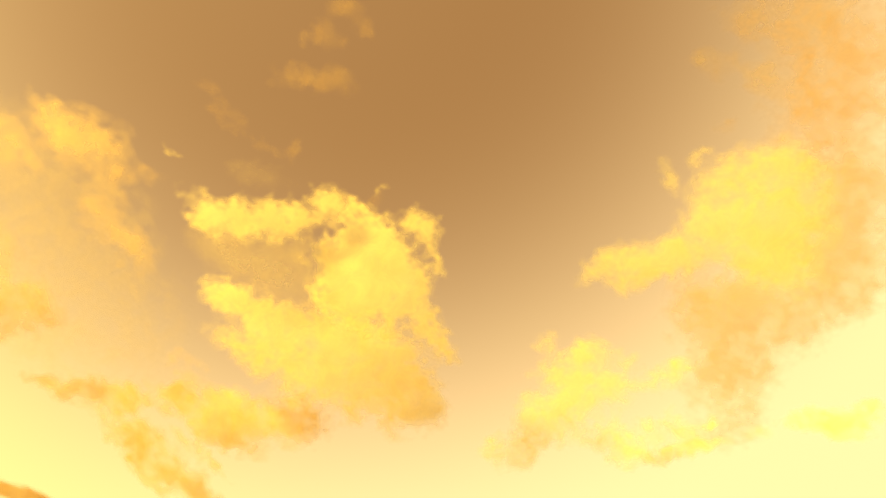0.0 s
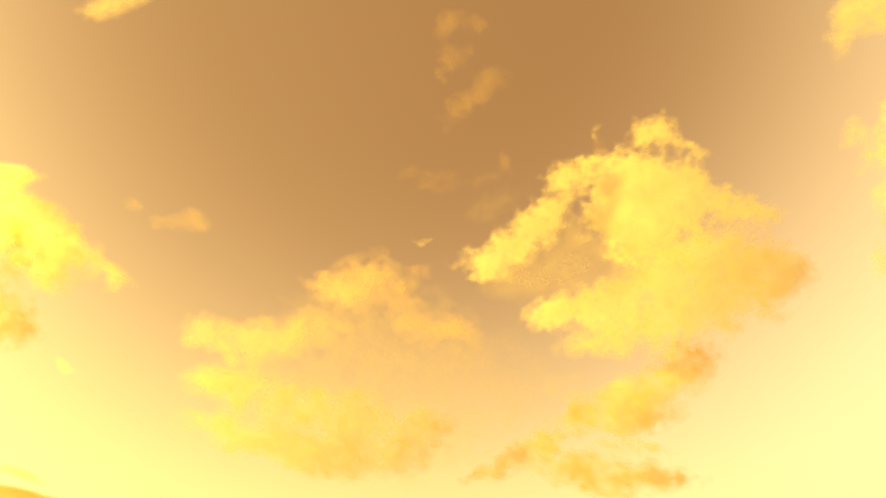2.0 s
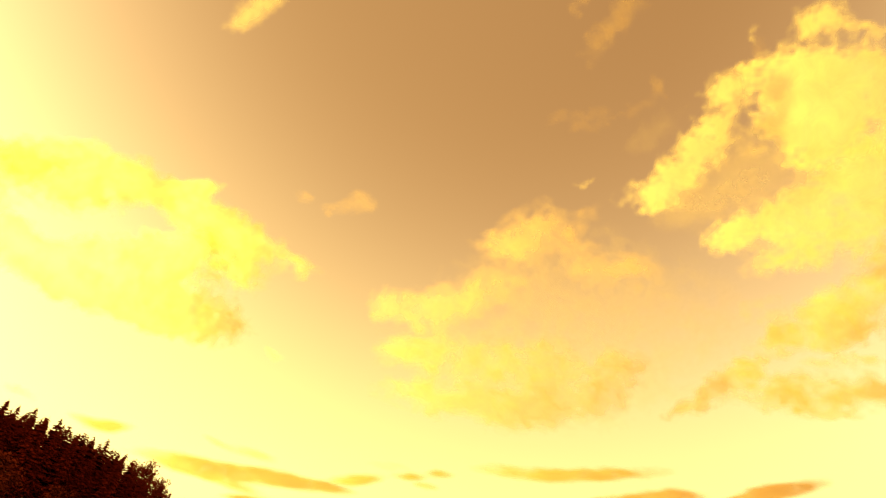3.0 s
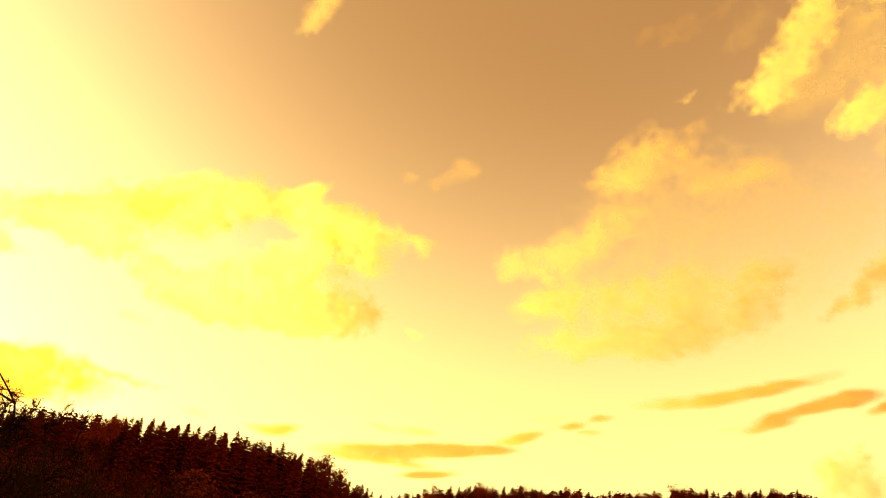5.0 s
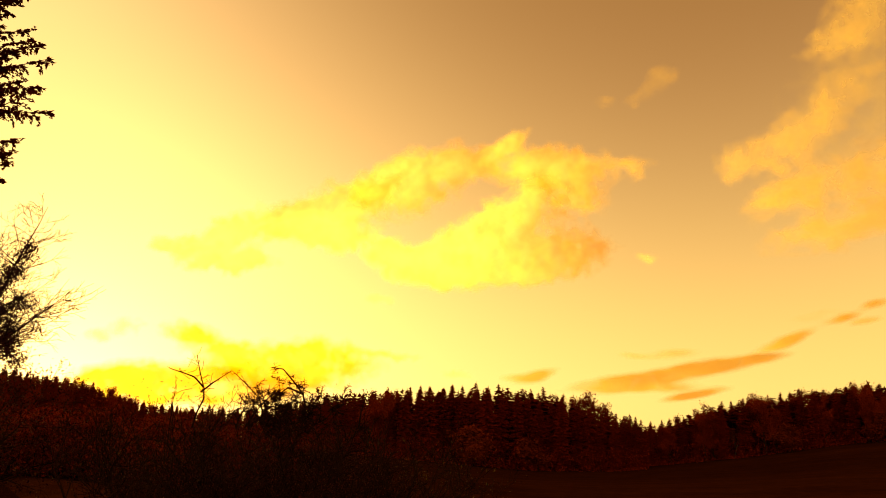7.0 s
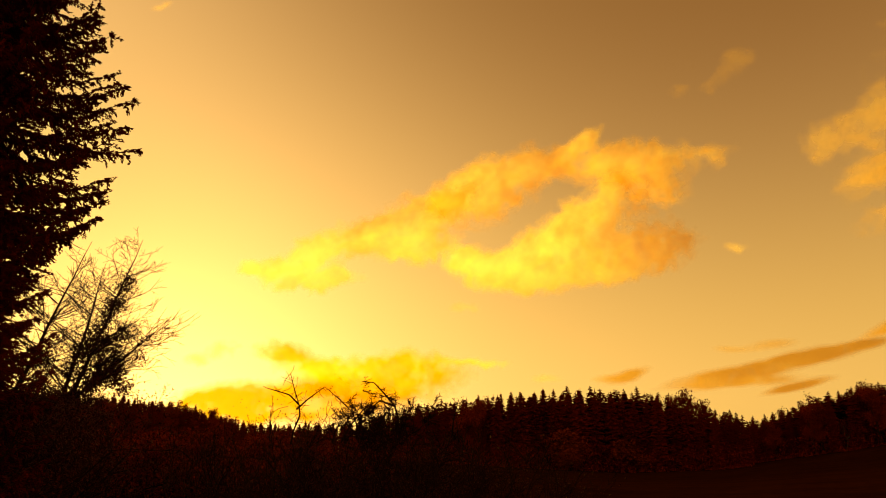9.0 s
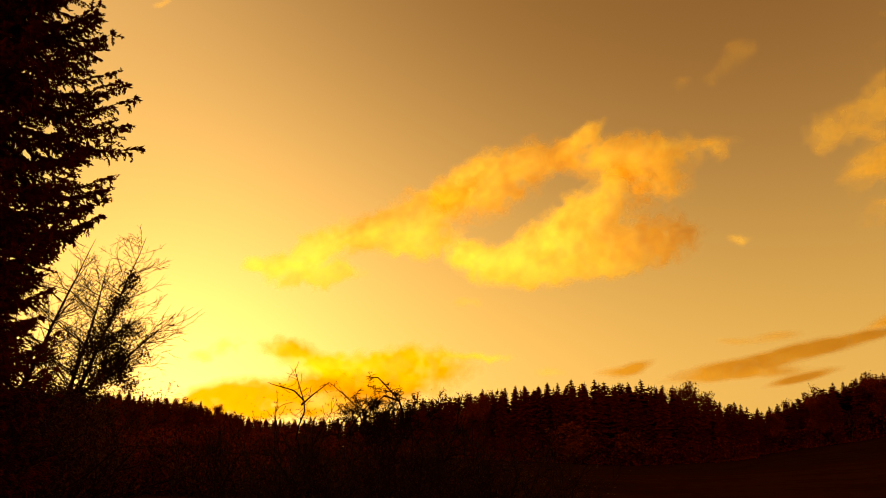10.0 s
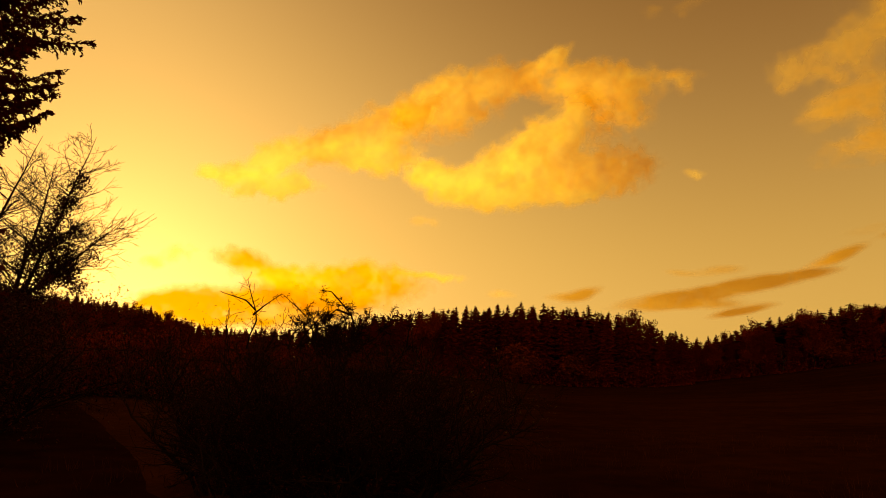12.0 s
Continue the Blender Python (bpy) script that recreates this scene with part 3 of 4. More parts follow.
cloud("bright face of a tall yellow cumulus tower", [
    (84.7, 63, 1.6, 1.8, 34, 1, 0), (89.7, 63.9, 2.1, 2.1, 29, 1, 0), (82.5, 65.7, 1.6, 1.2, 67, 0.8, 0.1), (77, 66.3, 0.66, 0.5, 71, 0.5, 0.3),
    (76.3, 63.8, 0.63, 1.3, 51, 0.5, 0.3), (87.6, 68, 2.1, 1.6, 62, 0.8, 0.3), (91.4, 69.1, 1.5, 1.3, 26, 0.8, 0.4), (94.7, 65.9, 2.4, 2.7, 25, 0.95, 0.2),
    (95.6, 62.6, 2.8, 1.7, 25, 1, 0.1), (84.1, 59.4, 2.1, 1.2, 46, 1, 0), (80.2, 57.6, 2.3, 1.3, 54, 0.85, 0.1), (77.5, 56.1, 2, 0.82, 56, 0.6, 0.2),
    (81.6, 55.9, 1.2, 0.53, 38, 0.45, 0.3)], 252, matter=TALL, curd=-0.35, relief=-0.5, ragged=0.75, slant=0.3)
cloud("upper wisps of a cumulus tower", [
    (64.5, 71.2, 0.9, 0.64, 39, 0.6, 0.3), (69.7, 72, 1.4, 0.82, 44, 0.4, 0.6), (76.5, 72.9, 1.2, 0.95, 17, 0.6, 0.3), (63.6, 75.1, 2.2, 1.4, 10, 0.5, 0.6),
    (74.1, 77.5, 2.8, 1.9, 38, 0.7, 0.7), (77.1, 68.9, 1.1, 0.49, 49, 0.4, 0.5), (92.1, 73, 3.1, 3, 24, 0.7, 0.7), (90.5, 76.7, 3.1, 2.9, 23, 0.7, 0.9)], 258, matter=TALL_SHADED, opacity=0.8, curd=-0.35, relief=-0.5, ragged=0.75, slant=0.2, away=60)
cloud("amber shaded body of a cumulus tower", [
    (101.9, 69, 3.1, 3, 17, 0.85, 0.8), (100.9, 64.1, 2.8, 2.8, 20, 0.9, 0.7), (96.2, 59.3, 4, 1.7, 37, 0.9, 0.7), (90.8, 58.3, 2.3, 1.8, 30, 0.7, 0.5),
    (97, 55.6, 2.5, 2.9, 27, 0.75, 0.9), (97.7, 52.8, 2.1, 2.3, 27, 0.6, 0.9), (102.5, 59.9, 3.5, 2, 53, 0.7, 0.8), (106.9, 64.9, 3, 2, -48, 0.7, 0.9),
    (98.9, 50.2, 2.6, 1, 27, 0.45, 0.8)], 265, matter=TALL_SHADED, opacity=0.8, curd=-0.35, relief=-0.5, ragged=0.75, away=130, slant=0.06)
cloud("scattered pale yellow cloud puffs", [
    (77.9, 48.9, 1, 0.58, 42, 0.5, 0.1), (82.6, 50.4, 2, 0.9, 38, 0.8, 0.05), (82, 48.2, 2, 1.1, 39, 0.7, 0.2), (86.2, 49.2, 1.9, 1.3, 36, 0.85, 0),
    (83, 44.6, 1.9, 1.5, 58, 0.8, 0.05), (84.3, 46.8, 1.9, 1.5, 37, 0.8, 0.1), (83.6, 41.9, 1.9, 1, 58, 0.6, 0.1), (81.2, 40.9, 1.2, 0.73, 40, 0.5, 0.2),
    (86.8, 51.5, 0.56, 0.8, 35, 0.45, 0.2), (91.7, 53, 1.1, 0.78, 51, 0.6, 0.2), (90, 51.3, 1.6, 0.87, 33, 0.5, 0.3), (90.4, 46.9, 2.7, 1.1, 43, 0.6, 0.2),
    (91.9, 45.9, 1.5, 0.7, 33, 0.7, 0)], 278, matter=TALL, curd=-0.5, relief=-0.15, ragged=0.85, slant=0.32)
cloud("ragged low edge of pale yellow cloud", [
    (96.1, 47.9, 3, 0.49, 35, 0.7, 0.4), (97.3, 50.7, 0.53, 0.26, 48, 0.75, 0), (94.9, 49.5, 1.8, 1.1, 30, 0.4, 0.4), (107.1, 53.8, 0.99, 0.56, 20, 0.6, 0.1),
    (109.9, 54.1, 1.7, 0.69, 29, 0.7, 0.2), (112.4, 55.3, 1, 0.54, 16, 0.6, 0.1), (109.1, 53.2, 2.1, 0.45, 19, 0.6, 0.4), (102.8, 51.7, 1.8, 0.65, 44, 0.4, 0.5)], 284, matter=TALL, curd=-0.5, relief=-0.15, ragged=0.85, slant=0.32)


# ---- trees of the far woods ----
def spruce_shapes(seed, tall=18.0, step=1.0, fine=True):
    """Trunk and crown of a spruce: whorls of sagging boughs, each hung with short sprays."""
    rng = random.Random(seed)
    trunk, crown = Shape(), Shape()
    lean = rng.uniform(-0.25, 0.25)
    trunk.tube([(0, 0, 0), (lean * 0.5, 0, tall * 0.5), (lean, 0, tall)], [0.24, 0.15, 0.02], 6)
    width = rng.uniform(2.2, 3.0)
    fall = rng.uniform(0.6, 0.85)
    z = tall * rng.uniform(0.03, 0.09)
    while z < tall * 0.985:
        f = (tall - z) / tall
        reach = width * min(1.0, 1.9 * f ** fall) * rng.uniform(0.75, 1.1) + 0.2
        count = 9 if f > 0.2 else 7
        turn = rng.uniform(0, 6.28)
        for k in range(count):
            a = turn + k * 6.283 / count + rng.uniform(-0.3, 0.3)
            r = reach * rng.uniform(0.6, 1.12)
            out_ = np.array((math.cos(a), math.sin(a), 0.0))
            root = np.array((lean * z / tall, 0, min(tall, z + rng.uniform(-0.3, 0.3))))
            sag = r * rng.uniform(0.1, 0.5)
            if not fine:
                crown.spray(root, root + out_ * r + np.array((0, 0, -sag)), 0.25 + r * 0.22, -0.05 * r)
                continue
            n = 3 if r < 0.8 else 6
            for j in range(n):
                q = (j + 0.6) / n
                p = root + out_ * r * q + np.array((0, 0, -sag * q + 0.15 * r * q * q))
                b = a + rng.uniform(-1.0, 1.0)
                d = np.array((math.cos(b), math.sin(b), rng.uniform(-0.9, 0.15))) * rng.uniform(0.35, 0.7) * (0.6 + 0.25 * min(r, 2))
                crown.spray(p - d * 0.35, p + d * 0.65, 0.16 + 0.09 * min(r, 2))
        z += (tall * 0.016 + 0.12 * f + rng.uniform(0, 0.14)) * step
    crown.spray((lean, 0, tall * 0.95), (lean, 0.05, tall * 1.02), 0.1)
    return trunk, crown


def spruce_meshes(seed, tall=18.0):
    trunk, crown = spruce_shapes(seed, tall)
    return trunk.mesh("trunk", BARK, True), crown.mesh("crown", NEEDLES)


def broadleaf_meshes(seed, tall=15.0, leafy=1.0, leaf=AUTUMN, bark=BARK):
    """Tapered trunk with limbs and a loose crown of leaf clumps."""
    rng = random.Random(seed)
    wood, crown = Shape(), Shape()

    def grow(p, d, length, r, level):
        pts, rad = [p], [r]
        for k in range(3):
            d = d + np.array([rng.uniform(-0.22, 0.22) for _ in range(3)]) + np.array((0, 0, 0.06))
            d = d / np.linalg.norm(d)
            p = p + d * length / 3
            pts.append(p)
            rad.append(r * (1 - 0.2 * (k + 1)))
        wood.tube(pts, rad, 5 if level < 2 else 3)
        if level >= 2:
            for _ in range(int(15 * leafy)):
                q = pts[rng.randrange(1, 4)] + np.array([rng.gauss(0, 0.5) for _ in range(3)])
                w = np.array([rng.gauss(0, 1) for _ in range(3)])
                crown.spray(q, q + w / np.linalg.norm(w) * rng.uniform(0.3, 0.68), rng.uniform(0.12, 0.26))
        if level < 3:
            for _ in range(4 if level else 6):
                k = rng.randrange(1, 4)
                e = np.array([rng.gauss(0, 1), rng.gauss(0, 1), rng.uniform(0.1, 0.9)])
                e = d * 0.5 + e / np.linalg.norm(e) * 0.8
                grow(pts[k], e / np.linalg.norm(e), length * rng.uniform(0.45, 0.65), rad[k] * 0.55, level + 1)

    grow(np.zeros(3), np.array((0, 0, 1.0)), tall * 0.55, tall * 0.014, 0)
    return wood.mesh("limbs", bark, True), crown.mesh("crown", leaf)


def far_tree(name, meshes, label, category, group, m):
    top = new(name)
    wood, crown = new("trunk", meshes[0]), new("crown", meshes[1])
    wood.parent = crown.parent = top
    tagged(top, label, category, group)
    top.matrix_basis = m
    return top


def stand(x, y, height, tall, rng, wide=1.0):
    k = height / tall
    return Matrix.LocRotScale((x, y, ground(x, y) - 0.15), Euler((0, 0, rng.uniform(0, 6.28))), (k * wide, k * wide, k))


def skyline(az):
    """Height of the tree tops over eye level, in degrees, by azimuth."""
    return float(np.interp(az, [-50, -23, -19, -17, -15, -13, -11, -5, -2, 1.2, 5.4, 9, 13.6, 17.4, 20, 22, 24, 26, 28.5, 33.5, 38, 41.3, 46, 50, 51.5, 52.2, 54, 62, 75],
                           [4.6, 4.1, 4.1, 3.7, 3.1, 2.7, 2.6, 3.1, 3.9, 4.5, 4.9, 5.2, 5.2, 4.7, 4.0, 3.3, 3.65, 4.5, 5.15, 6.0, 6.5, 7.1, 7.85, 8.4, 8.3, 7.4, 8.2, 8.6, 7.0]))


def wood_at(az, row, rng):
    """Distance of a row of trees, and the share of conifers in it."""
    if az < -8 - 0.5 * row:
        return 330 + row * 8 + rng.uniform(-3, 3), 0.6
    if az < 22:
        return 200 + row * 5 + rng.uniform(-2, 2), 0.92
    return 228 + row * 5 + rng.uniform(-2, 2), 0.68


def build_woods():
    rng = random.Random(11)
    spruces = [spruce_meshes(100 + k, 18.0) for k in range(6)]
    broads = [broadleaf_meshes(200 + k, 15.0, 2.4) for k in range(5)]
    thin = [broadleaf_meshes(230 + k, 15.0, 0.5, RUSSET, PALE_BARK) for k in range(2)]
    for row in (0, 3):
        az = -46.0
        while az < 68:
            dist, conifer = wood_at(az, row, rng)
            x, y = dist * math.sin(radians(az)), dist * math.cos(radians(az))
            top = 1.6 + dist * math.tan(radians(skyline(az))) - ground(x, y)
            tall = max(5.0, top * (rng.uniform(0.88, 1.05 if az < 22 else 1.0) if row == 0 else (rng.uniform(0.96, 1.09) if az < 22 else rng.uniform(0.94, 1.02))))
            if rng.random() < conifer:
                far_tree("spruce_tree", rng.choice(spruces), "dark spruce tree in the dense wood beyond the meadow", "tree",
                         "trees of the far wood", stand(x, y, tall, 18.0, rng, rng.uniform(0.78, 1.0)))
            elif rng.random() < 0.93:
                far_tree("broadleaf_tree", rng.choice(broads), "brown autumn broadleaf tree at the wood edge", "tree",
                         "trees of the far wood", stand(x, y, tall * 0.93, 15.0, rng, rng.uniform(0.8, 1.0)))
            else:
                far_tree("birch_tree", rng.choice(thin), "thin pale-barked tree with few russet leaves at the wood edge", "tree",
                         "trees of the far wood", stand(x, y, tall, 15.0, rng))
            az += math.degrees(rng.uniform(2.3, 3.9) * (1.0 if az < 22 else 0.9) / dist)
    # the closed inside of the wood and its undergrowth, too dense to count
    inside = Shape()
    moulds = []
    for k in range(3):
        trunk, crown = spruce_shapes(300 + k, 18.0, 1.6, False)
        moulds.append((np.concatenate(crown.v), crown.f))
    for row in (1, 2, 4, 5, 6):
        az = -46.0
        while az < 68:
            dist, conifer = wood_at(az, row, rng)
            x, y = dist * math.sin(radians(az)), dist * math.cos(radians(az))
            top = 1.6 + dist * math.tan(radians(skyline(az))) - ground(x, y)
            k = max(4.5, top * (rng.uniform(0.86, 1.04) if az < 22 else rng.uniform(0.84, 0.97))) / 18.0
            v, f = rng.choice(moulds)
            a = rng.uniform(0, 6.28)
            c, s = math.cos(a), math.sin(a)
            wide = k * (rng.uniform(1.1, 1.5) if az < 22 else rng.uniform(1.7, 2.3))
            moved = np.stack([x + wide * (v[:, 0] * c - v[:, 1] * s), y + wide * (v[:, 0] * s + v[:, 1] * c), ground(x, y) - 0.3 + v[:, 2] * k], 1)
            inside.add(moved, f)
            az += math.degrees(rng.uniform(3.2, 5.0) / dist)
    ob = new("wood_interior", inside.mesh("wood_interior", NEEDLES))
    tagged(ob, "dense dark inside of the spruce wood", "forest", kind="stuff")
    scrub = Shape()
    az = -46.0
    while az < 68:
        dist, conifer = wood_at(az, 0, rng)
        for _ in range(60):
            d = dist - 5 + rng.uniform(-2, 9)
            b = az + rng.uniform(-0.5, 0.5)
            x, y = d * math.sin(radians(b)), d * math.cos(radians(b))
            base = np.array((x, y, ground(x, y) + rng.uniform(0, 1) ** 2 * 5.5))
            w = np.array([rng.gauss(0, 1), rng.gauss(0, 1), rng.uniform(0.2, 1.5)])
            scrub.spray(base, base + w / np.linalg.norm(w) * rng.uniform(0.35, 1.0), rng.uniform(0.08, 0.24))
        az += math.degrees(1.1 / dist)
    ob = new("undergrowth", scrub.mesh("undergrowth", AUTUMN))
    tagged(ob, "brown scrub and saplings along the wood edge", "undergrowth", kind="stuff")
    # russet bushes in front of the wood
    bush = broadleaf_meshes(260, 6.0, 2.2, RUSSET, BARK)
    for az, dist, tall in ((14.6, 188, 7.0), (9.2, 192, 8.5), (9.4, 182, 4.5), (31.5, 216, 6.5), (36.5, 220, 7.0), (52.6, 214, 6.0)):
        x, y = dist * math.sin(radians(az)), dist * math.cos(radians(az))
        far_tree("russet_tree", bush, "small round russet tree before the dark wood", "tree", "russet trees",
                 stand(x, y, tall, 6.0, rng, 1.25))


build_woods()


# ---- near trees and bushes ----
def near(az, dist):
    x, y = dist * math.sin(radians(az)), dist * math.cos(radians(az))
    return np.array((x, y, ground(x, y)))


def build_near_spruce():
    """The tall spruce close to the camera; boughs sweep down, turn up at their tips and carry hanging branchlets."""
    rng = random.Random(5)
    top = new("tall_spruce")
    top.location = near(-33.0, 14.0)
    tall = 16.5
    trunk, boughs, needles = Shape(), Shape(), Shape()
    trunk.tube([(0, 0, -0.2), (0.05, 0, 4), (0.0, 0.06, 9), (0.04, 0, tall)], [0.32, 0.25, 0.16, 0.02], 10)
    spots, ways, sizes = [], [], []

    def tuft(p, d, size):
        spots.append(p)
        ways.append(d)
        sizes.append(size)

    def branchlet(p, d, length, droop):
        """A thin side shoot, clad with needles to its tip."""
        n = max(2, int(length / 0.042))
        q = p
        for k in range(n):
            d = d + np.array((0, 0, -droop / n))
            d = d / np.linalg.norm(d)
            q = q + d * length / n
            tuft(q, d, 0.072 - 0.018 * k / n)

    z = 0.7
    while z < tall - 0.3:
        reach = float(np.interp(z, [0.5, 3.5, 4.5, 5.1, 5.6, 6.2, 7.0, 7.5, 8.1, 8.8, 9.6, 10.4, 13.5, tall],
                                [1.7, 1.5, 1.5, 1.65, 1.95, 2.25, 2.5, 2.45, 2.1, 1.9, 1.6, 1.8, 1.1, 0.15]))
        high = z > 11.5
        n = 6 if high else (7 if z > 5.6 else 11)
        turn = rng.uniform(0, 6.28)
        for k in range(n):
            a = turn + 6.283 * k / n + rng.uniform(-0.4, 0.4)
            r = reach * rng.choice((0.62, 0.78, 0.9, 0.97, 1.03)) * rng.uniform(0.93, 1.05)
            out_ = np.array((math.cos(a), math.sin(a), 0.0))
            side = np.array((-out_[1], out_[0], 0.0))
            sag, upturn = r * rng.uniform(0.10, 0.34), r * rng.uniform(0.10, 0.26)
            pts = []
            zb = z + rng.uniform(-0.15, 0.15)
            for q in (0, 0.25, 0.5, 0.75, 1.0):
                pts.append(np.array((0, 0, zb)) + out_ * r * q + side * 0.06 * r * q * q * math.sin(zb * 9) + np.array((0, 0, -sag * math.sin(q * 2.4) + upturn * q ** 3)))
            boughs.tube(pts, [0.032, 0.025, 0.018, 0.012, 0.005], 4)
            steps = max(4, int(r / 0.125))
            for i in range(1, steps + 1):
                q = i / steps
                seg = min(int(q * 4), 3)
                p = pts[seg] + (pts[seg + 1] - pts[seg]) * (q * 4 - seg)
                along = pts[seg + 1] - pts[seg]
                along = along / np.linalg.norm(along)
                tuft(p, along, 0.08)
                for e in (-1, 1):
                    if rng.random() < (0.55 if high or q < 0.3 else 0.12):
                        continue
                    length = (0.12 + 0.40 * (1 - q) ** 0.7 * min(1, q * 2.5)) * rng.uniform(0.6, 1.35)
                    d = along * rng.uniform(0.6, 1.0) + side * e * rng.uniform(0.5, 0.9) + np.array((0, 0, rng.uniform(-0.35, 0.05)))
                    branchlet(p, d / np.linalg.norm(d), length, rng.uniform(0.1, 0.7))
                if rng.random() < (0.25 if high else 0.7):                 # hanging twigs
                    h = np.array((rng.gauss(0, 0.22), rng.gauss(0, 0.22), -1.0)) + along * 0.3
                    branchlet(p + side * rng.uniform(-0.1, 0.1), h / np.linalg.norm(h), rng.uniform(0.10, 0.36) * (1.1 - 0.6 * q), 0.2)
            tuft(pts[-1], out_ + np.array((0, 0, 0.35)), 0.09)
        z += rng.uniform(0.11, 0.24) * (1.6 if high else 1.0)
    chance = np.random.RandomState(5)
    spots, ways, sizes = np.array(spots), np.array(ways), np.array(sizes)
    for _ in range(4):
        d = ways + chance.normal(0, 1, ways.shape) * (0.34, 0.34, 0.30)
        d = d / np.linalg.norm(d, axis=1, keepdims=True) * (sizes * chance.uniform(0.55, 1.05, len(sizes)))[:, None]
        base = spots + chance.normal(0, 0.014, spots.shape)
        needles.slivers(base, base + d, sizes * 0.27)
    part("trunk", trunk, BARK, top, smooth=True)
    part("branchwork", boughs, BARK, top, kind="stuff")
    part("foliage", needles, NEEDLES, top, kind="stuff")
    tagged(top, "tall dark spruce with ragged boughs beside the meadow", "tree", "tall spruces")
    copy_thing(top, Matrix.Translation(near(-39.5, 16.5)) @ pose(0, 0, 0, 0, 0, 140))


build_near_spruce()


def limb(shape, rng, p, d, length, r, level, last, spread=0.7, twist=0.18, lift=0.05, tips=None, thin=0.003):
    """A crooked branch that forks down to thin twigs."""
    pts, rad = [p], [r]
    n = 5 if level < 2 else 4
    for k in range(n):
        d = d + np.array([rng.gauss(0, twist) for _ in range(3)]) + np.array((0, 0, lift))
        d = d / np.linalg.norm(d)
        p = p + d * length / n
        pts.append(p)
        rad.append(max(thin, r * (1 - 0.75 * (k + 1) / n)))
    shape.tube(pts, rad, 6 if level == 0 else (4 if level == 1 else 3))
    if tips is not None:
        tips.extend(pts[1:])
    if level < last:
        for k in range(1, n + 1):
            for _ in range(2 if level else 3):
                e = np.array([rng.gauss(0, 1), rng.gauss(0, 1), rng.gauss(0.25, 0.8)])
                e = d * (1 - spread * 0.5) + e / np.linalg.norm(e) * spread
                limb(shape, rng, pts[k], e / np.linalg.norm(e), length * rng.uniform(0.32, 0.55) * (1.15 - 0.1 * k), max(thin, rad[k] * 0.6),
                     level + 1, last, spread, twist, lift, tips, thin)


def leaves(shape, rng, spots, count, spread, size):
    for _ in range(count):
        q = spots[rng.randrange(len(spots))] + np.array([max(-1.7, min(1.7, rng.gauss(0, 1))) * spread for _ in range(3)])
        w = np.array([rng.gauss(0, 1) for _ in range(3)])
        shape.spray(q, q + w / np.linalg.norm(w) * size * rng.uniform(0.6, 1.3), size * 0.3)


def feathered(shape, rng, p, d, length, r):
    """A straight leading stem with many curved side branches, each with rows of fine twigs."""
    points, radii = [p], [r]
    for k in range(10):
        d = d + np.array([rng.gauss(0, 0.05) for _ in range(3)])
        d = d / np.linalg.norm(d)
        points.append(points[-1] + d * length / 10)
        radii.append(max(0.006, r * (1 - 0.095 * (k + 1))))
    shape.tube(points, radii, 6)
    for _ in range(int(26 + 7 * length)):
        q = rng.uniform(0.05, 0.98) * 9.99
        k = int(q)
        start = points[k] + (points[k + 1] - points[k]) * (q - k)
        reach = (0.55 + 2.6 * (1 - q / 10)) * rng.uniform(0.55, 1.25)
        turn = rng.uniform(0, 6.28)
        side = np.array((math.cos(turn), math.sin(turn), 0.0))
        e = d * rng.uniform(0.15, 0.65) + side
        e = e / np.linalg.norm(e)
        twig = [start]
        for i in range(5):
            e = e + np.array((0, 0, 0.07)) + np.array([rng.gauss(0, 0.06) for _ in range(3)])
            e = e / np.linalg.norm(e)
            twig.append(twig[-1] + e * reach / 5)
        thick = min(radii[k] * 0.5, 0.015) * (0.5 + reach / 3)
        shape.tube(twig, [max(0.005, thick * (1 - 0.17 * i)) for i in range(6)], 4)
        for _ in range(int(3 + 3.6 * reach)):
            w = rng.uniform(0.2, 0.97) * 4.99
            i = int(w)
            root = twig[i] + (twig[i + 1] - twig[i]) * (w - i)
            g = e * 0.8 + np.array([rng.gauss(0, 0.6), rng.gauss(0, 0.6), rng.gauss(0.1, 0.5)])
            g = g / np.linalg.norm(g)
            size = rng.uniform(0.15, 0.5) * (0.6 + 0.3 * reach)
            bend = np.array([rng.gauss(0, 0.12) for _ in range(3)])
            end = root + g * size + bend * size
            shape.tube([root, root + g * size * 0.5, end], [0.007, 0.006, 0.004], 3)
            if size > 0.25:
                for _ in range(2):
                    h = g + np.array([rng.gauss(0, 0.55) for _ in range(3)])
                    mid = root + g * size * rng.uniform(0.3, 0.7)
                    shape.tube([mid, mid + h / np.linalg.norm(h) * size * rng.uniform(0.3, 0.55)], [0.0045, 0.003], 3)


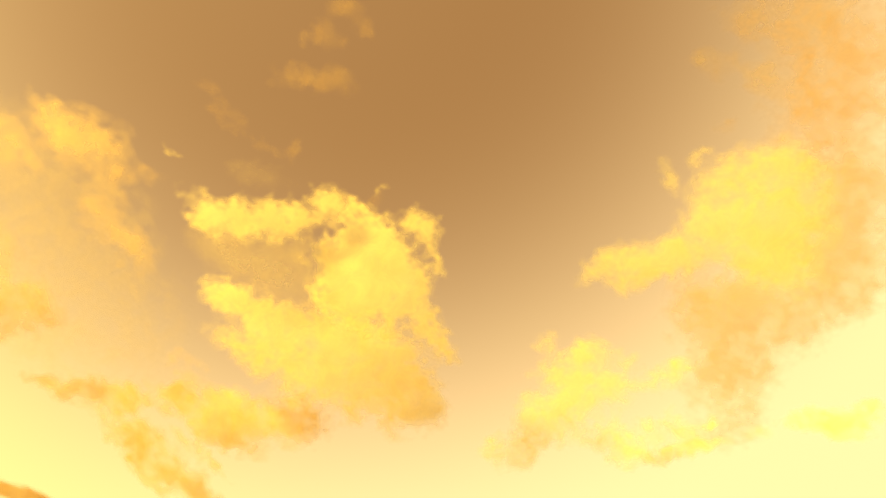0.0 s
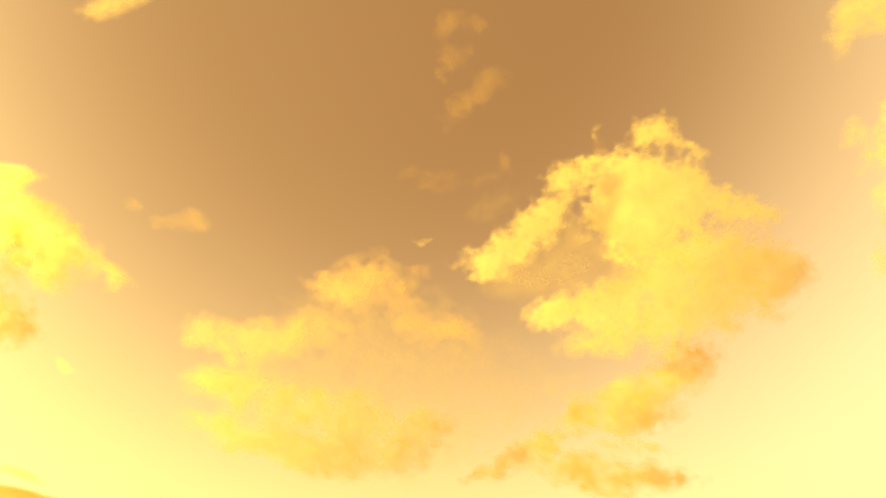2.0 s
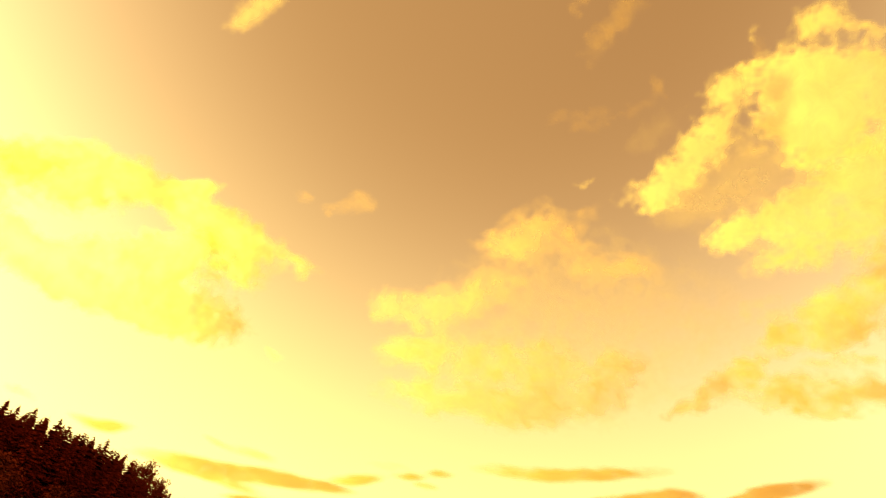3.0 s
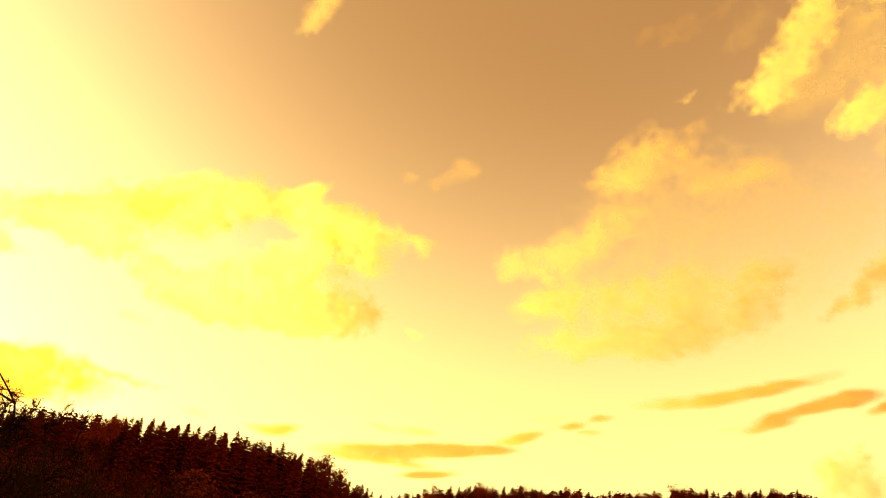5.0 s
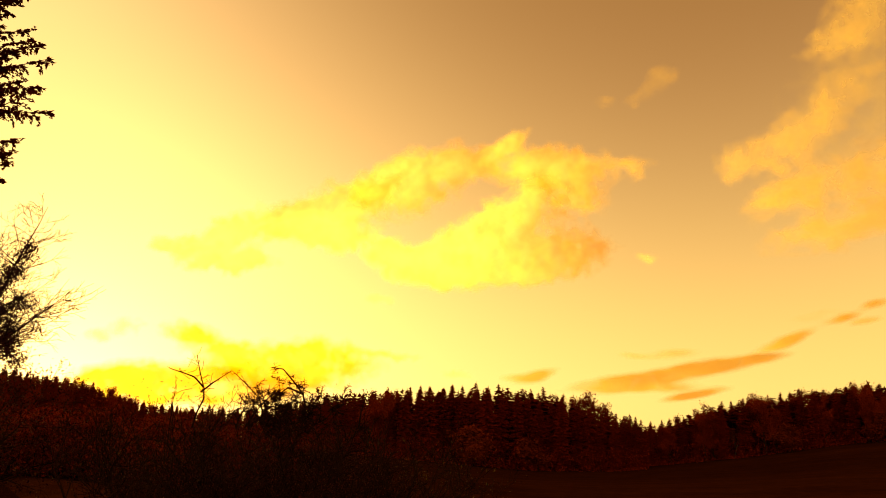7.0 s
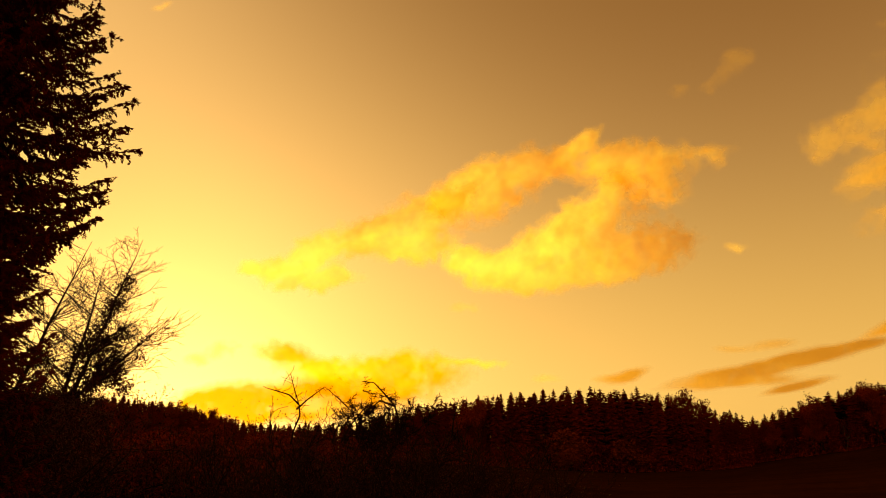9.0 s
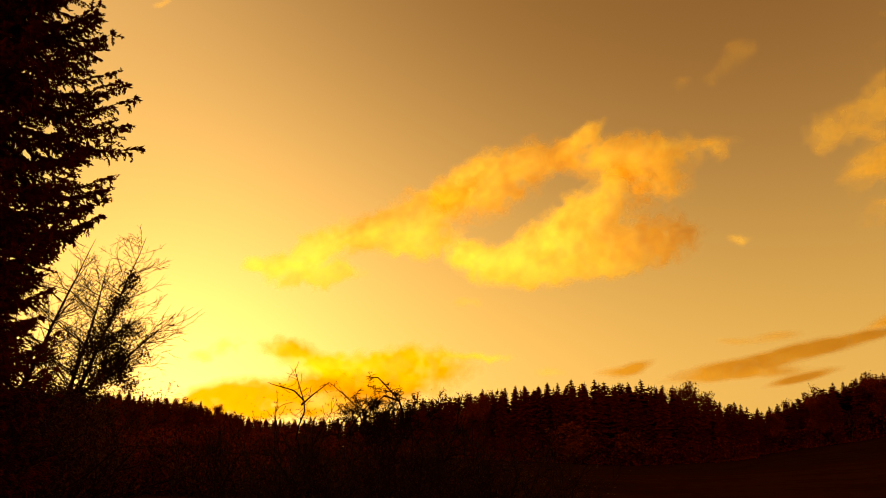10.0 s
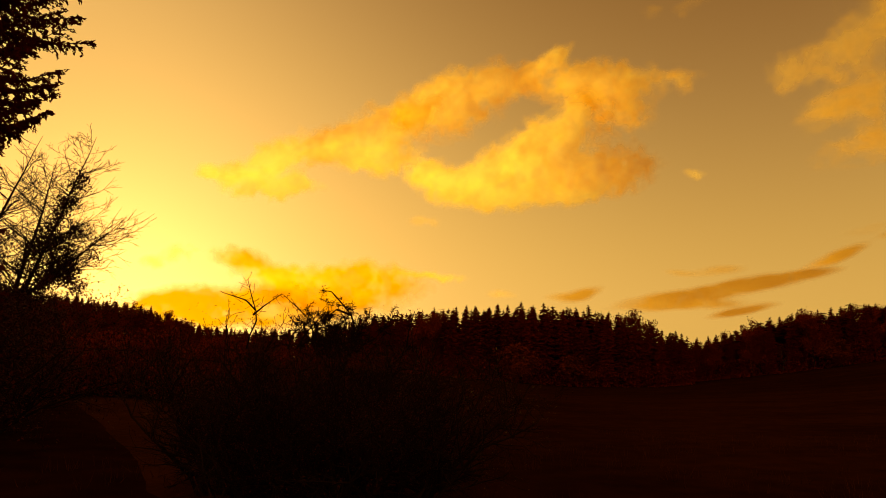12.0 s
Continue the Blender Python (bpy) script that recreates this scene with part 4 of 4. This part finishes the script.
def build_bare_trees():
    """Leafless trees beside the spruce; the leaning one is overgrown with ivy."""
    right = np.array((math.cos(radians(-24)), -math.sin(radians(-24)), 0.0))
    for seed, az, lean, length, ivy in ((41, -27.3, 0.33, 6.1, True), (42, -26.5, 0.145, 5.0, False), (43, -30.8, 0.32, 5.9, False)):
        rng = random.Random(seed)
        top = new("bare_tree")
        top.location = near(az, 25.0)
        wood = Shape()
        d = right * lean + np.array((0, 0, 1.0))
        d = d / np.linalg.norm(d)
        stem = [np.zeros(3), d * 1.0, d * 2.2]
        wood.tube(stem, [0.13, 0.10, 0.08], 8)
        feathered(wood, rng, stem[-1], d, length, 0.08)
        if ivy:                                   # a second stem forks off low on the leaning side
            fork = d * 0.82 + right * 0.50
            feathered(wood, rng, d * 3.0, fork / np.linalg.norm(fork), 3.7, 0.06)
        part("branchwork", wood, TWIG, top, smooth=True)
        if ivy:
            leaf = Shape()
            for _ in range(120):                   # clumps of leaves, thickest low on the stem
                h = rng.uniform(0.8, 4.9) if rng.random() < 0.80 else rng.uniform(4.7, 6.9)
                wide = 0.30 + 0.10 * h if h < 4.6 else max(0.10, 0.5 - 0.30 * (h - 4.6))
                clump = d * h + right * min(1.25, rng.gauss(max(0.0, 0.22 * (h - 1.8)) if h < 4.6 else 0.0, wide)) + np.array((0, rng.gauss(0, 0.3), rng.gauss(0, 0.15)))
                leaves(leaf, rng, [clump], rng.randint(80, 170), 0.14, 0.09)
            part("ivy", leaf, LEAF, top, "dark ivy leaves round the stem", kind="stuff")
        else:
            clumps = [d * rng.uniform(0.8, 4.6) + right * rng.gauss(0, 0.5) + np.array((0, 0, rng.gauss(0, 0.1))) for _ in range(46)]
            leaf = Shape()
            leaves(leaf, rng, clumps, 3600, 0.12, 0.075)
            part("ivy", leaf, LEAF, top, "sparse clumps of dark leaves", kind="stuff")
        tagged(top, "leafless leaning tree overgrown with dark ivy" if ivy else "leafless tree with fine bare twigs beside the spruce", "tree", "bare trees")


build_bare_trees()


def bush(name, label, place, width, depth, tall, seed, stems, leaf_count, leaf, leaf_size):
    rng = random.Random(seed)
    top = new(name)
    top.location = place
    wood, tips, crown = Shape(), [], Shape()
    for k in range(stems):
        a = rng.uniform(0, 6.28)
        q = rng.uniform(0, 1) ** 0.5
        p = np.array((math.cos(a) * q * width * 0.75, math.sin(a) * q * depth * 0.75, -0.05))
        d = np.array((math.cos(a) * q * 0.7, math.sin(a) * q * 0.7, 1.0))
        d = d / np.linalg.norm(d)
        limb(wood, rng, p, d, tall * rng.uniform(0.55, 0.8), 0.03, 0, 2, 0.75, 0.16, 0.02, tips)
    tips = [t for t in tips if t[2] < tall]
    leaves(crown, rng, tips, leaf_count, 0.12, leaf_size)
    part("branchwork", wood, TWIG, top, kind="stuff")
    part("foliage", crown, leaf, top, kind="stuff")
    return tagged(top, label, "bush", "bushes by the meadow")


for seed, az, dist, w, tall in ((61, -31.5, 17, 2.6, 3.5), (62, -28.5, 20, 2.4, 3.2), (63, -28.2, 24, 1.4, 3.0), (64, -35, 15, 2.6, 3.9)):
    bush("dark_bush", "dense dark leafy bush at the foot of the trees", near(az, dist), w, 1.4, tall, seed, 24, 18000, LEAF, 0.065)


for k in range(11):                           # low scrub along the far side of the near field
    bush("dark_bush", "low dark scrub along the far side of the field", near(-23.5 + 1.75 * k, 29 + (k * 7) % 5), 1.15, 1.0, 2.35 + 0.12 * ((k * 3) % 4), 90 + k, 14, 7000, AUTUMN, 0.13)


def build_thicket():
    """The old overgrown fruit bush in the foreground, with a few long shoots standing out of its top."""
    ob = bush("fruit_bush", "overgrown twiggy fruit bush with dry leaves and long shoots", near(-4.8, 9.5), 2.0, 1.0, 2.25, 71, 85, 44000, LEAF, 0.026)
    rng = random.Random(72)
    shoots = (((-10.1, 1.2), (-10.0, 2.3), (-9.9, 3.2), (-9.7, 4.0), (-10.2, 5.1), (-10.5, 6.2)), ((-9.7, 4.0), (-10.6, 4.7), (-12.3, 5.2)), ((-9.9, 3.7), (-9.1, 4.4), (-8.2, 5.3)),
              ((-5.4, 1.6), (-5.5, 2.7), (-5.8, 3.6), (-6.9, 4.4), (-7.7, 5.1)), ((-2.6, 1.2), (-2.6, 3.1), (-2.8, 4.0), (-3.5, 4.8), (-4.4, 5.7), (-5.3, 5.8)),
              ((-2.8, 4.0), (-4.0, 4.3), (-5.0, 3.5)), ((-4.2, 1.5), (-4.0, 2.8), (-3.4, 3.8), (-2.6, 4.5)), ((-6.6, 1.4), (-6.2, 2.6), (-5.2, 3.6), (-4.2, 4.2)), ((1.4, 1.8), (1.6, 3.0), (1.9, 4.6)))
    bold = len(shoots)
    shoots = list(shoots)
    for _ in range(12):                       # shorter crooked shoots crowd the top
        a, h = rng.uniform(-7.6, -1.8), rng.uniform(0.8, 1.6)
        course = [(a, h)]
        drift = rng.uniform(-0.35, 0.35)
        while h < 1.6 + rng.uniform(1.2, 3.0):
            a, h = a + drift + rng.gauss(0, 0.25), h + rng.uniform(0.35, 0.8)
            course.append((a, h))
        if len(course) > 1:
            shoots.append(tuple(course))
    for number, course in enumerate(shoots):
        s, tips, spots = Shape(), [], []
        pts = []
        for az, el in course:
            p = near(az, 9.3)
            pts.append(np.array((p[0], p[1], 1.6 + 9.3 * math.tan(radians(el)))) - np.array(ob.location) + np.array([rng.gauss(0, 0.012) for _ in range(3)]))
        n = len(pts) - 1
        stout = 0.017 if number in (4, 5) else (0.013 if number < bold else 0.009)
        s.tube(pts, [stout - 0.7 * stout * k / n for k in range(n + 1)], 5)
        for k in range(1, n + 1):
            for _ in range(6):
                q = pts[k - 1] + (pts[k] - pts[k - 1]) * rng.random()
                e = np.array([rng.gauss(0, 1), rng.gauss(0, 1), rng.gauss(0.3, 0.8)])
                limb(s, rng, q, e / np.linalg.norm(e), rng.uniform(0.05, 0.17), 0.0035, 2 if number < bold else 1, 2, 0.8, 0.2, 0.0, spots)
        shoot = part("shoot", s, TWIG, ob, "long bare shoot")
        if number < 3:
            continue
        leaf = Shape()
        leaves(leaf, rng, spots, 14 * n, 0.015, 0.028)
        part("foliage", leaf, LEAF, shoot, kind="stuff")


build_thicket()


# ---- track through the meadow ----
def build_track():
    s = Shape()
    line = [(-4, 6), (-9, 11), (-14, 17), (-17.5, 24), (-19.5, 34), (-24, 50), (-33, 70)]
    verts, faces = [], []
    dense = []
    for (a0, d0), (a1, d1) in zip(line, line[1:]):
        for k in range(8):
            dense.append((a0 + (a1 - a0) * k / 8, d0 + (d1 - d0) * k / 8))
    pts = [np.array((d * math.sin(radians(a)), d * math.cos(radians(a)))) for a, d in dense]
    for i, p in enumerate(pts):
        t = pts[min(i + 1, len(pts) - 1)] - pts[max(i - 1, 0)]
        t = t / np.linalg.norm(t)
        across = np.array((t[1], -t[0]))
        for k in range(7):
            w = (k - 3) / 3 * min(1.0, 0.1 + i / 8, 0.1 + (len(pts) - 1 - i) / 8) * (2.4 + 0.25 * noise.noise(Vector((i * 0.4, k, 0))))
            q = p + across * w
            verts.append((q[0], q[1], ground(q[0], q[1]) + 0.05 - 0.05 * abs(k - 3) / 3 - (0.03 if k in (1, 5) else 0)))
    for i in range(len(pts) - 1):
        for k in range(6):
            faces.append((i * 7 + k, i * 7 + k + 1, (i + 1) * 7 + k + 1, (i + 1) * 7 + k))
    s.add(verts, faces)
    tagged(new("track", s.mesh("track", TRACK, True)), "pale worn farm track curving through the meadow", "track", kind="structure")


build_track()


def build_grass():
    """Rough grass of the near meadow."""
    rng = random.Random(17)
    s = Shape()
    while len(s.v) < 22000:
        a, d = rng.uniform(0, 6.283), 1.2 + 24 * rng.random() ** 0.7
        x, y = d * math.sin(a), d * math.cos(a)
        if noise.noise(Vector((x * 0.3, y * 0.3, 2.0))) < -0.25 + 0.3 * rng.random():
            continue
        z = ground(x, y) - 0.01
        for _ in range(3):
            base = np.array((x + rng.gauss(0, 0.05), y + rng.gauss(0, 0.05), z))
            tip = base + np.array((rng.gauss(0, 0.06), rng.gauss(0, 0.06), rng.uniform(0.08, 0.24)))
            s.sliver(base, tip, 0.006)
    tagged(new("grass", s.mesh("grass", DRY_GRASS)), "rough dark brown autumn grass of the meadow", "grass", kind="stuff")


build_grass()
